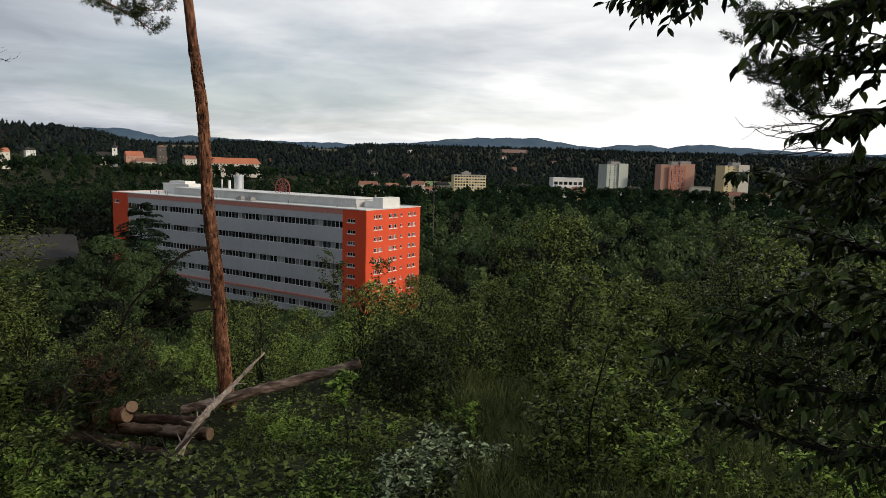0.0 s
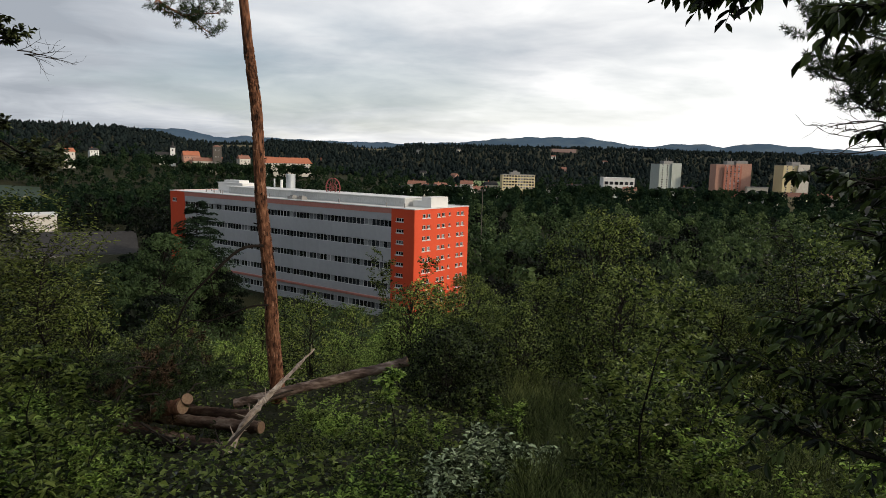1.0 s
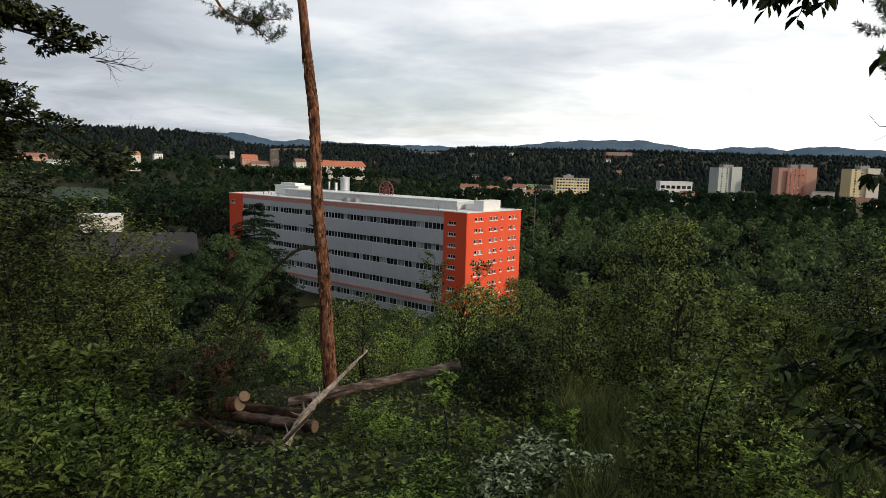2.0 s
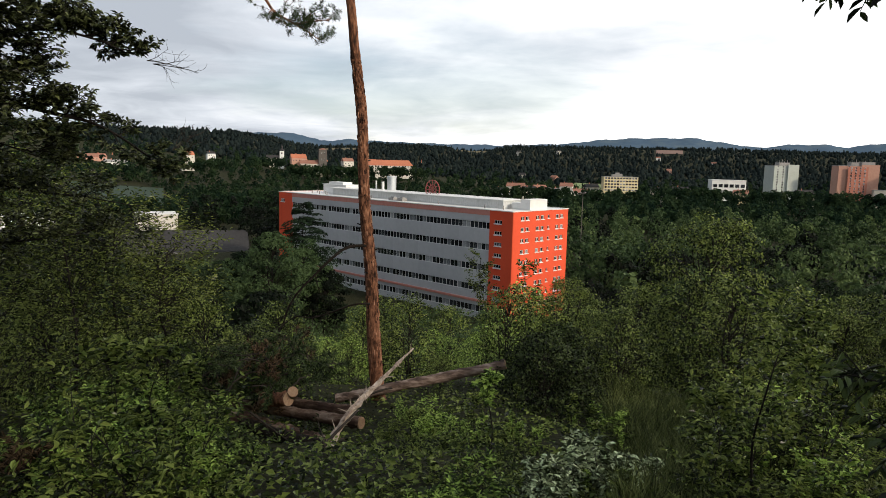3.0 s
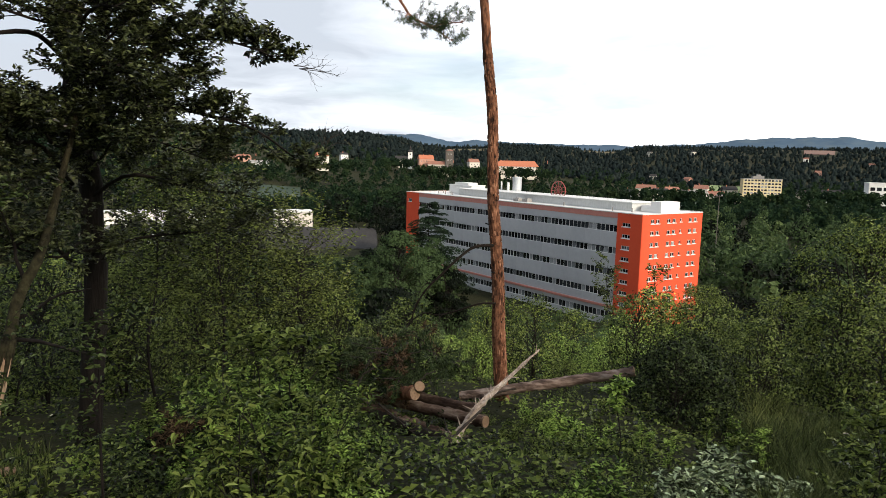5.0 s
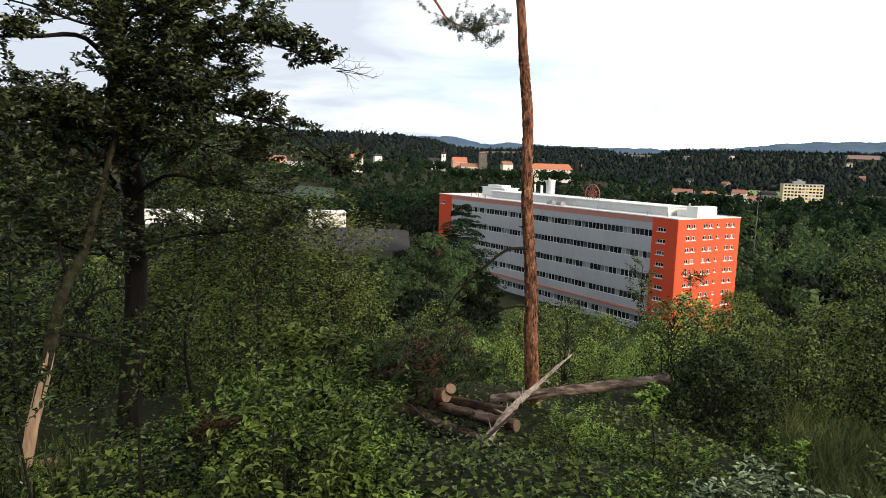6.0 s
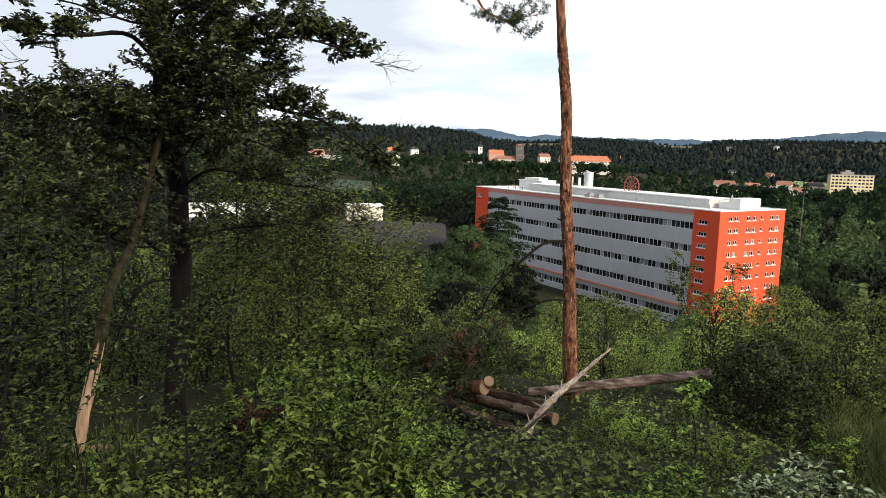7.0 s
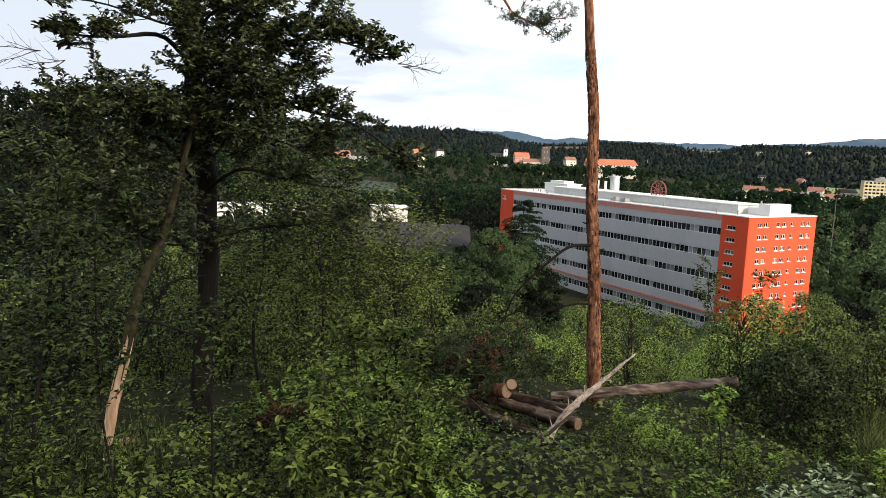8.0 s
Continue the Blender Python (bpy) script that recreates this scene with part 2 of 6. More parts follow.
M_SALMON = material("salmon_plaster", [(0.3, (0.358, 0.188, 0.134)), (0.55, (0.413, 0.228, 0.168)), (0.8, (0.454, 0.269, 0.208))], scale=0.5, rough=0.85, bump=0.1)
M_BRICKRED = material("brick_red_plaster", [(0.3, (0.34, 0.12, 0.08)), (0.55, (0.40, 0.15, 0.10)), (0.8, (0.46, 0.19, 0.13))], scale=0.5, rough=0.85, bump=0.1)
M_STONE = material("old_stone", [(0.3, (0.060, 0.053, 0.047)), (0.55, (0.092, 0.082, 0.072)), (0.8, (0.14, 0.125, 0.11))], scale=0.9, rough=0.95, bump=0.6)
M_MEADOW = material("meadow", [(0.3, (0.10, 0.15, 0.05)), (0.55, (0.14, 0.19, 0.07)), (0.8, (0.19, 0.23, 0.09))], scale=0.05, rough=1.0, bump=0.0)
M_FIELD = material("stubble_field", [(0.3, (0.085, 0.085, 0.055)), (0.5, (0.13, 0.115, 0.078)), (0.75, (0.17, 0.15, 0.105))], scale=0.02, rough=1.0, bump=0.0, specular=0.0)
M_SOIL = material("bare_soil", [(0.3, (0.160, 0.109, 0.091)), (0.5, (0.210, 0.144, 0.124)), (0.75, (0.250, 0.184, 0.156))], scale=0.05, rough=1.0, bump=0.0, specular=0.0)
M_WATER = material("water", [(0.3, (0.03, 0.045, 0.03)), (0.7, (0.04, 0.06, 0.04))], scale=0.5, rough=0.55, bump=0.5, specular=0.04)
M_GLASS = material("window_glass", [(0.30, (0.010, 0.012, 0.015)), (0.62, (0.030, 0.034, 0.040)), (0.74, (0.16, 0.17, 0.18)), (0.9, (0.34, 0.35, 0.35))],
                   scale=0.5, rough=0.12, bump=0.0, obj=0.75, specular=0.6)
M_FRAME = material("window_frame", [(0.3, (0.55, 0.55, 0.53)), (0.7, (0.68, 0.68, 0.66))], scale=3.0, rough=0.5, bump=0.0)


# ---------------------------------------------------------------- geometry helpers
class Geo:
    """Collects vertices and faces for one mesh."""

    def __init__(self):
        self.v, self.f, self.n = [], [], 0

    def add(self, verts, faces):
        self.v.append(np.asarray(verts, dtype=float).reshape(-1, 3))
        self.f.extend([tuple(int(i) + self.n for i in q) for q in faces])
        self.n += len(self.v[-1])
        return self

    def box(self, x0, x1, y0, y1, z0, z1):
        return self.add([(x0, y0, z0), (x1, y0, z0), (x1, y1, z0), (x0, y1, z0), (x0, y0, z1), (x1, y0, z1), (x1, y1, z1), (x0, y1, z1)],
                        [(0, 3, 2, 1), (4, 5, 6, 7), (0, 1, 5, 4), (1, 2, 6, 5), (2, 3, 7, 6), (3, 0, 4, 7)])

    def tube(self, pts, radii, sides=6, cap=True, rng=None, rough=0.0):
        pts = np.asarray(pts, float)
        radii = np.broadcast_to(np.asarray(radii, float), len(pts))
        d = np.gradient(pts, axis=0)
        d /= np.linalg.norm(d, axis=1)[:, None] + 1e-9
        ref = np.array([1.0, 0, 0]) if abs(d[0][0]) < 0.8 else np.array([0, 1.0, 0])
        a = np.cross(d, ref)
        a /= np.linalg.norm(a, axis=1)[:, None] + 1e-9
        b = np.cross(d, a)
        ang = np.arange(sides) * 2 * np.pi / sides
        rr = radii[:, None] * np.ones(sides)[None]
        if rng is not None:
            rr = rr * (1 + rough * rng.normal(size=rr.shape))
        ring = pts[:, None] + rr[..., None] * (np.cos(ang)[None, :, None] * a[:, None] + np.sin(ang)[None, :, None] * b[:, None])
        k = np.arange(sides)
        faces = []
        for i in range(len(pts) - 1):
            for s in range(sides):
                s2 = (s + 1) % sides
                faces.append((i * sides + s, i * sides + s2, (i + 1) * sides + s2, (i + 1) * sides + s))
        if cap:
            faces.append(tuple(reversed(range(sides))))
            faces.append(tuple((len(pts) - 1) * sides + k))
        return self.add(ring.reshape(-1, 3), faces)

    def mesh(self, name, mat, smooth=False):
        me = bpy.data.meshes.new(name)
        me.from_pydata(np.concatenate(self.v).tolist() if self.v else [], [], self.f)
        me.materials.append(mat)
        if smooth:
            me.shade_smooth()
        me.update()
        return me


def part(name, geo, mat, parent=None, label="", smooth=False):
    """Links a Geo, or a mesh made before, as one object under a thing."""
    me = geo.mesh(name, mat, smooth) if isinstance(geo, Geo) else geo
    ob = new(name, me)
    if parent is not None:
        ob.parent = parent
    if label:
        tagged(ob, label)
    if name in ("wood", "stem", "twig", "dead_twig", "bark_plate", "branch", "foliage", "needle_spray", "dead_branch", "branch_stub"):
        tagged(ob, kind="stuff")
    return ob


def thing(name, label, category, m=None, group="", kind=""):
    ob = new(name)
    ob.empty_display_size = 0.2
    if m is not None:
        ob.matrix_basis = m
    return tagged(ob, label, category, group, kind)


def unit(a):
    return a / (np.linalg.norm(a, axis=-1, keepdims=True) + 1e-9)


def leaves(geo, base, along, normal, length, width, fold=0.25, full=False):
    """Folded leaves: base point, direction, upper side, length and width of each."""
    base, along, normal = np.asarray(base), unit(np.asarray(along)), np.asarray(normal)
    side = unit(np.cross(along, normal))
    nrm = np.cross(side, along)
    length, width = np.asarray(length)[:, None], np.asarray(width)[:, None]
    n = len(base)
    tip = base + along * length - nrm * length * 0.10
    if full:
        rows = [base]
        for s in (1, -1):
            for at_, w_ in ((0.30, 0.45), (0.68, 0.40)):
                rows.append(base + along * length * at_ + side * width * w_ * s + nrm * width * fold)
        rows.append(tip)
        v = np.stack(rows, 1).reshape(-1, 3)
        o = np.arange(n) * 6
        f = np.concatenate([np.stack([o, o + 1, o + 2, o + 5], 1), np.stack([o, o + 5, o + 4, o + 3], 1)])
    else:
        mid = base + along * length * 0.45 + nrm * width * fold
        v = np.stack([base, mid + side * width * 0.5, tip, mid - side * width * 0.5], 1).reshape(-1, 3)
        o = np.arange(n) * 4
        f = np.concatenate([np.stack([o, o + 1, o + 2], 1), np.stack([o, o + 2, o + 3], 1)])
    geo.add(v, f)


def limb(rng, start, way, length, steps=6, wander=0.18, lift=0.0):
    """A crooked line of points, bending up (lift > 0) or down."""
    p, d = np.array(start, float), unit(np.array(way, float))
    out = [p.copy()]
    for _ in range(steps):
        d = unit(d + rng.normal(size=3) * wander + np.array([0, 0, lift]))
        p = p + d * length / steps
        out.append(p.copy())
    return np.array(out)


def twig_leaves(rng, lines, per, size, aspect=0.5, droop=0.2, first=0.25, spread=0.9):
    """Leaves on both sides along the given twigs."""
    B, A, N, L = [], [], [], []
    for pts in lines:
        seg = np.linspace(first, 1.0, per)
        idx = seg * (len(pts) - 1)
        i = np.minimum(idx.astype(int), len(pts) - 2)
        q = pts[i] + (pts[i + 1] - pts[i]) * (idx - i)[:, None]
        d = unit(pts[i + 1] - pts[i])
        r = unit(np.cross(d, rng.normal(size=(per, 3)) * 0.25 + np.array([0, 0, 1.0])))
        r *= np.where(np.arange(per) % 2, 1, -1)[:, None]
        a = d * 0.55 + r * spread + rng.normal(size=(per, 3)) * 0.25 + np.array([0, 0, -droop])
        B.append(q)
        A.append(a)
        N.append(np.array([0, 0, 1.0]) + rng.normal(size=3) * 0.3 + rng.normal(size=(per, 3)) * 0.35)
        L.append(size * rng.uniform(0.65, 1.15, per))
    return np.concatenate(B), np.concatenate(A), np.concatenate(N), np.concatenate(L), np.concatenate(L) * aspect


# ---------------------------------------------------------------- ground
def az_of(x, y):
    return np.degrees(np.arctan2(x, y))


def smooth01(t):
    t = np.clip(t, 0, 1)
    return t * t * (3 - 2 * t)


RIDGE_AZ = [-80, -63, -58, -50, -44, -38, -33, -29, -26.5, -24.5, -22.5, -19.5, -18, -14, -11.5, -10, -8.2, -7, -4, 3, 10, 16, 27, 40, 60]
RIDGE_EL = [3.6, 3.5, 3.2, 2.6, 2.2, 2.05, 2.1, 2.05, 1.75, 1.25, 1.10, 1.18, 1.42, 1.38, 1.20, 1.06, 1.12, 1.36, 1.42, 1.45, 1.42, 1.32, 1.22, 1.2, 1.2]


def ridge_distance(az):
    return np.interp(az, [-80, -58, -50, -44, -36, -30, 0, 40], [380, 420, 600, 1100, 1700, 2000, 2500, 2500])


def ridge_start(az):
    return np.interp(az, [-80, -58, -50, -44, -36, -30, 0, 40], [140, 150, 260, 480, 520, 560, 950, 950])


def ground_z(x, y):
    x, y = np.asarray(x, float), np.asarray(y, float)
    r, az = np.hypot(x, y), az_of(x, y)
    slope = np.interp(r, [0, 3, 8, 12, 30, 95, 135], [0, -0.5, -1.65, -2.5, -8.2, -37.5, -40.0])
    r2, r1 = ridge_distance(az), ridge_start(az)
    top = r2 * np.tan(np.radians(np.interp(az, RIDGE_AZ, RIDGE_EL))) + 1.6 - np.where(az < -46, 11, 10)
    lin = np.clip((r - r1) / (r2 - r1), 0, 1)
    rise = smooth01(lin) + (lin - smooth01(lin)) * 0.6 * smooth01((-az - 4) / 8)
    fall = smooth01((r - r2) / (r2 * 0.6))
    ahead = slope + rise * (top + 40.0) - fall * 25.0
    behind = np.minimum(0.10 * r, 18.0)
    k = smooth01((np.cos(np.radians(az + 15)) + 0.25) / 0.7)
    return k * ahead + (1 - k) * behind


def polar_sheet(radii, angles, zf):
    rr, aa = np.meshgrid(radii, np.radians(angles), indexing="ij")
    x, y = rr * np.sin(aa), rr * np.cos(aa)
    z = zf(x, y)
    n, m = rr.shape
    v = np.stack([x, y, z], -1).reshape(-1, 3)
    f = []
    for i in range(n - 1):
        for j in range(m):
            j2 = (j + 1) % m
            f.append((i * m + j, i * m + j2, (i + 1) * m + j2, (i + 1) * m + j))
    f.append(tuple(reversed(range(m))))
    return Geo().add(v, f)


def bumpy(x, y):
    z = ground_z(x, y)
    r = np.hypot(x, y)
    amp = np.interp(r, [0, 2, 10, 60, 200], [0.02, 0.07, 0.12, 0.3, 0.5])
    return z + amp * (np.sin(x * 1.3 + 0.7 * y) * np.cos(y * 1.1 - 0.4 * x) + 0.5 * np.sin(3.1 * x - 2.3 * y))


ground = part("ground", polar_sheet(np.concatenate([np.linspace(0.4, 14, 46), np.geomspace(14.6, 4900, 74)]), np.arange(-180, 180, 1.5), bumpy), M_GROUND, smooth=True)
tagged(ground, "hillside of leaf litter, moss and grass falling to a valley", "ground", kind="structure")

HILL_AZ = [-60, -40, -28, -25.5, -24.1, -22.5, -21.5, -20, -18.5, -15, -11, -9.5, -8, -2, 0, 3, 7.7, 10, 12.5, 14, 16.5, 18, 20.5, 22, 26.8, 35, 60]
HILL_EL = [1.2, 1.5, 1.85, 1.95, 1.84, 1.40, 1.42, 1.58, 1.48, 1.40, 1.36, 1.42, 1.32, 1.6, 1.9, 2.12, 2.2, 1.82, 1.5, 1.75, 1.82, 1.6, 1.95, 1.8, 1.5, 1.3, 1.2]


def far_range():
    g = Geo()
    az = np.arange(-75, 50, 0.35)
    el = np.interp(az, HILL_AZ, HILL_EL) + 0.035 * np.sin(az * 2.7) + 0.02 * np.sin(az * 7.1 + 1)
    v, f = [], []
    for row, (r, k) in enumerate(((4000, -0.3), (4250, 0.55), (4500, 1.0), (4800, 0.4))):
        x, y = r * np.sin(np.radians(az)), r * np.cos(np.radians(az))
        z = 1.6 + 4500 * np.tan(np.radians(el)) * k
        v.append(np.stack([x, y, z], 1))
    n = len(az)
    for i in range(3):
        for j in range(n - 1):
            f.append((i * n + j, i * n + j + 1, (i + 1) * n + j + 1, (i + 1) * n + j))
    return g.add(np.concatenate(v), f)


tagged(part("backdrop", far_range(), M_HILLS, smooth=True), "far hills coloured blue-grey for haze", "hills", kind="structure")


# ---------------------------------------------------------------- the factory building
def wall_with_holes(w, h, holes, t):
    """A wall in the x-z plane, its face at y = 0 towards -y, with thickness t behind it; holes are (x0, x1, z0, z1)."""
    g = Geo()
    xs = sorted({0.0, w, *[q for o in holes for q in o[:2]]})
    zs = sorted({0.0, h, *[q for o in holes for q in o[2:]]})
    for i in range(len(xs) - 1):
        for j in range(len(zs) - 1):
            cx, cz = (xs[i] + xs[i + 1]) / 2, (zs[j] + zs[j + 1]) / 2
            if any(o[0] < cx < o[1] and o[2] < cz < o[3] for o in holes):
                continue
            g.add([(xs[i], 0, zs[j]), (xs[i + 1], 0, zs[j]), (xs[i + 1], 0, zs[j + 1]), (xs[i], 0, zs[j + 1])], [(0, 1, 2, 3)])
    for x0, x1, z0, z1 in holes:
        g.add([(x0, 0, z0), (x1, 0, z0), (x1, 0, z1), (x0, 0, z1), (x0, t, z0), (x1, t, z0), (x1, t, z1), (x0, t, z1)],
              [(0, 4, 5, 1), (1, 5, 6, 2), (2, 6, 7, 3), (3, 7, 4, 0)])
    g.add([(0, 0, 0), (w, 0, 0), (w, 0, h), (0, 0, h), (0, t, 0), (w, t, 0), (w, t, h), (0, t, h)],
          [(0, 1, 5, 4), (3, 7, 6, 2), (0, 4, 7, 3), (1, 2, 6, 5), (5, 6, 7, 4)] if not holes else [(0, 1, 5, 4), (3, 7, 6, 2), (0, 4, 7, 3), (1, 2, 6, 5)])
    return g


B_LEN, B_WID, B_TOP, B_GROUND = 106.5, 24.4, -10.8, -40.0
B_H = B_TOP - B_GROUND
END = 7.6


def factory():
    """Local x runs along the long front from the orange corner, y out of the front, z up from the ground."""
    b = thing("factory_building", "long grey factory building with orange ends and window bands", "building", pose(-18.9, 170.1, B_GROUND, 0, 0, 148.2))
    # Solid near-black block fills the building, its colour standing for unlit rooms.
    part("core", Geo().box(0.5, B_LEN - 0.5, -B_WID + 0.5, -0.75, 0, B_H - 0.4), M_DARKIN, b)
    # grey front: spandrels between the window bands
    x0, x1 = END, B_LEN - END - 0.6
    tops = [B_H - 3.3 - 5.6 * i for i in range(5)]
    edges = [B_H - 1.45]
    for z in tops:
        edges += [z, z - 1.75]
    edges.append(0.0)
    n_panel = 17
    step = (x1 - x0) / n_panel
    spandrels = [(edges[i], edges[i + 1]) for i in range(0, len(edges), 2)]
    for za, zb in spandrels:
        me = Geo().box(0.006, step - 0.006, -0.7, -0.03, zb, za).mesh("panel", M_GREY)
        for i in range(n_panel):
            ob = part("panel", me, None, b)
            ob.location.x = x0 + i * step
    part("cornice", Geo().box(x0, x1, -0.7, 0.05, B_H - 1.45, B_H - 0.12), M_PINK, b, "faded red strip under the roof edge")
    part("ledge", Geo().box(x0, x1, -0.4, 0.45, B_H - 24.6, B_H - 24.0), M_PINK, b, "faded red ledge over the ground floor")
    # window bands
    n_win = 65
    ws = (x1 - x0) / n_win
    fr = Geo()
    for xa, xb in ((0.0, 0.05), (ws - 0.05, ws)):
        fr.box(xa, xb, -0.42, -0.30, 0, 1.75)
    for za, zb in ((0.0, 0.07), (1.68, 1.75)):
        fr.box(0.05, ws - 0.05, -0.42, -0.30, za, zb)
    frame_me = fr.mesh("window", M_FRAME)
    pane_me = Geo().box(0.05, ws - 0.05, -0.385, -0.365, 0.07, 1.68).mesh("pane", M_GLASS)
    for z in tops:
        for i in range(n_win):
            w = part("window", frame_me, None, b)
            w.location = (x0 + i * ws, 0, z - 1.75)
            part("pane", pane_me, None, w)
    # orange end, with paired windows in rows
    rows = [B_H - 1.15 - 2.87 * i for i in range(9)]
    cols = [(3.3, 4.7), (5.3, 6.7), (9.7, 11.1), (11.8, 13.2), (14.9, 15.7), (18.6, 20.0), (20.7, 22.1)]
    holes = [(c0, c1, z - (1.22 if c1 - c0 > 1 else 1.05), z - 0.18) for z in rows for c0, c1 in cols]
    e = part("end_wall", wall_with_holes(B_WID, B_H, holes, 0.32), M_ORANGE, b)
    e.matrix_basis = Matrix(((0, 1, 0, 0), (-1, 0, 0, 0), (0, 0, 1, 0), (0, 0, 0, 1)))
    meshes = {}

    def punched(parent, x, z, w, h, leaves_n):
        key = (round(w, 2), round(h, 2), leaves_n)
        if key not in meshes:
            g = Geo()
            g.box(0, w, 0.14, 0.20, 0, 0.11).box(0, w, 0.14, 0.20, h - 0.11, h)
            for k in range(leaves_n + 1):
                xc = 0.055 + (w - 0.11) * k / leaves_n
                g.box(xc - 0.055, xc + 0.055, 0.14, 0.20, 0.11, h - 0.11)
            meshes[key] = (g.mesh("window", M_FRAME), Geo().box(0.03, w - 0.03, 0.17, 0.185, 0.03, h - 0.03).mesh("pane", M_GLASS),
                           Geo().box(-0.15, w + 0.1, -0.20, 0.14, -0.17, 0.0).mesh("sill", M_WHITE))
        f_me, p_me, s_me = meshes[key]
        ob = part("window", f_me, None, parent)
        ob.location = (x, 0, z)
        part("pane", p_me, None, ob)
        part("sill", s_me, None, ob)

    for c0, c1, za, zb in holes:
        punched(e, c0, za, c1 - c0, zb - za, 2 if c1 - c0 > 1 else 1)
    # orange returns of the front at both ends
    rows2 = [B_H - 2.35 - 2.87 * i for i in range(9)]
    holes2 = [(3.5, 6.0, z - 1.05, z - 0.08) for z in rows2]
    s = part("end_return", wall_with_holes(END, B_H, [(END - q[1], END - q[0], q[2], q[3]) for q in holes2], 0.32), M_ORANGE, b)
    s.matrix_basis = Matrix(((-1, 0, 0, END), (0, -1, 0, 0.06), (0, 0, 1, 0), (0, 0, 0, 1)))
    for c0, c1, za, zb in holes2:
        punched(s, END - c1, za, c1 - c0, zb - za, 3)
    holes3 = [(1.2, 3.6, z - 1.15, z) for z in rows2[:1]]
    s2 = part("end_return", wall_with_holes(END + 0.6, B_H, holes3, 0.32), M_ORANGE, b)
    s2.matrix_basis = Matrix(((-1, 0, 0, B_LEN), (0, -1, 0, 0.06), (0, 0, 1, 0), (0, 0, 0, 1)))
    for c0, c1, za, zb in holes3:
        punched(s2, c0, za, c1 - c0, zb - za, 3)
    part("end_wall", Geo().box(B_LEN - 0.4, B_LEN, -B_WID, -0.3, 0, B_H), M_ORANGE, b)
    part("rear_wall", Geo().box(0.4, B_LEN - 0.4, -B_WID, -B_WID + 0.4, 0, B_H), M_GREY, b)
    # roof with a light edge trim
    part("roof", Geo().box(0.1, B_LEN - 0.1, -B_WID + 0.1, -0.1, B_H - 0.3, B_H - 0.05), M_WHITE, b, "flat roof under white membrane")
    trim = Geo()
    for q in ((-0.12, B_LEN + 0.12, -0.15, 0.18), (-0.12, B_LEN + 0.12, -B_WID - 0.12, -B_WID + 0.2), (-0.12, 0.22, -B_WID + 0.2, -0.15), (B_LEN - 0.22, B_LEN + 0.12, -B_WID + 0.2, -0.15)):
        trim.box(*q, B_H - 0.1, B_H + 0.12)
    part("roof_edge", trim, M_WHITE, b, "white metal roof edge")
    # long raised roof house with ribbed sides
    za, zb = B_H, B_H + 2.1
    pen = part("roof_house", Geo().box(9, 84, -15.5, -7.0, za, zb), M_ROOFMETAL, b, "low roof house of ribbed metal sheet")
    me = Geo().box(-0.05, 0.05, 0, 0.05, za, zb - 0.05).mesh("rib", M_ROOFMETAL)
    for i in range(94):
        r = part("rib", me, None, pen)
        r.location = (9.4 + 0.8 * i, -7.0, 0)
    part("roof_sheet", Geo().box(8.6, 84.4, -15.9, -6.5, zb, zb + 0.22), M_WHITE, pen)
    part("stair_house", Geo().box(1.6, 4.8, -16.6, -9.0, B_H, B_H + 2.75).box(4.8, 8.0, -14.5, -9.4, B_H, B_H + 1.7), M_WHITE, b, "white box on the roof")
    part("stair_house", Geo().box(82, 95, -17, -11.0, B_H, B_H + 3.0).box(81.7, 95.3, -17.3, -10.7, B_H + 3.0, B_H + 3.2).box(85, 93, -16, -12, B_H + 3.2, B_H + 4.0), M_WHITE, b)
    # flues and small roof gear
    flue = part("flue", Geo().tube([(64.5, -16.5, B_H), (64.5, -16.5, B_H + 6.6)], 1.5, 20), M_STEEL, b, "wide stainless flue", smooth=False)
    part("collar", Geo().tube([(64.5, -16.5, B_H + 6.4), (64.5, -16.5, B_H + 6.8)], 1.62, 20), M_STEEL, flue)
    for fx, fy, fr_, fh in ((65.6, -13.6, 0.45, 5.0), (69.0, -13.6, 0.26, 5.2)):
        part("flue", Geo().tube([(fx, fy, B_H), (fx, fy, B_H + fh)], fr_, 12), M_WHITE, b, "thin white flue")
    vent = Geo().tube([(0, 0, 0), (0, 0, 1.0), (0, 0, 1.05)], (0.16, 0.16, 0.28), 10).mesh("roof_vent", M_CONCRETE)
    for vx, vy in ((92, -4), (87, -3.5), (85, -4.5), (82, -3.0), (60, -4), (46, -3.5), (6.5, -4.0), (12, -3), (96, -9), (30, -3.6)):
        v = part("roof_vent", vent, None, b)
        v.location = (vx, vy, B_H)
    for vx in (49.0, 45.0):
        part("roof_duct", Geo().box(vx, vx + 2.2, -5.4, -3.4, B_H, B_H + 0.8).box(vx + 0.4, vx + 1.7, -5.0, -3.9, B_H + 0.8, B_H + 1.1), M_CONCRETE, b)
    # guard rail on the roof house
    rail = Geo()
    for i in range(48):
        rail.box(9.0 + 1.6 * i, 9.06 + 1.6 * i, -6.7, -6.64, zb + 0.2, zb + 0.65)
    rail.box(9.0, 84.3, -6.7, -6.64, zb + 0.62, zb + 0.67)
    part("guard_rail", rail, M_WHITE, pen)
    return b


factory()


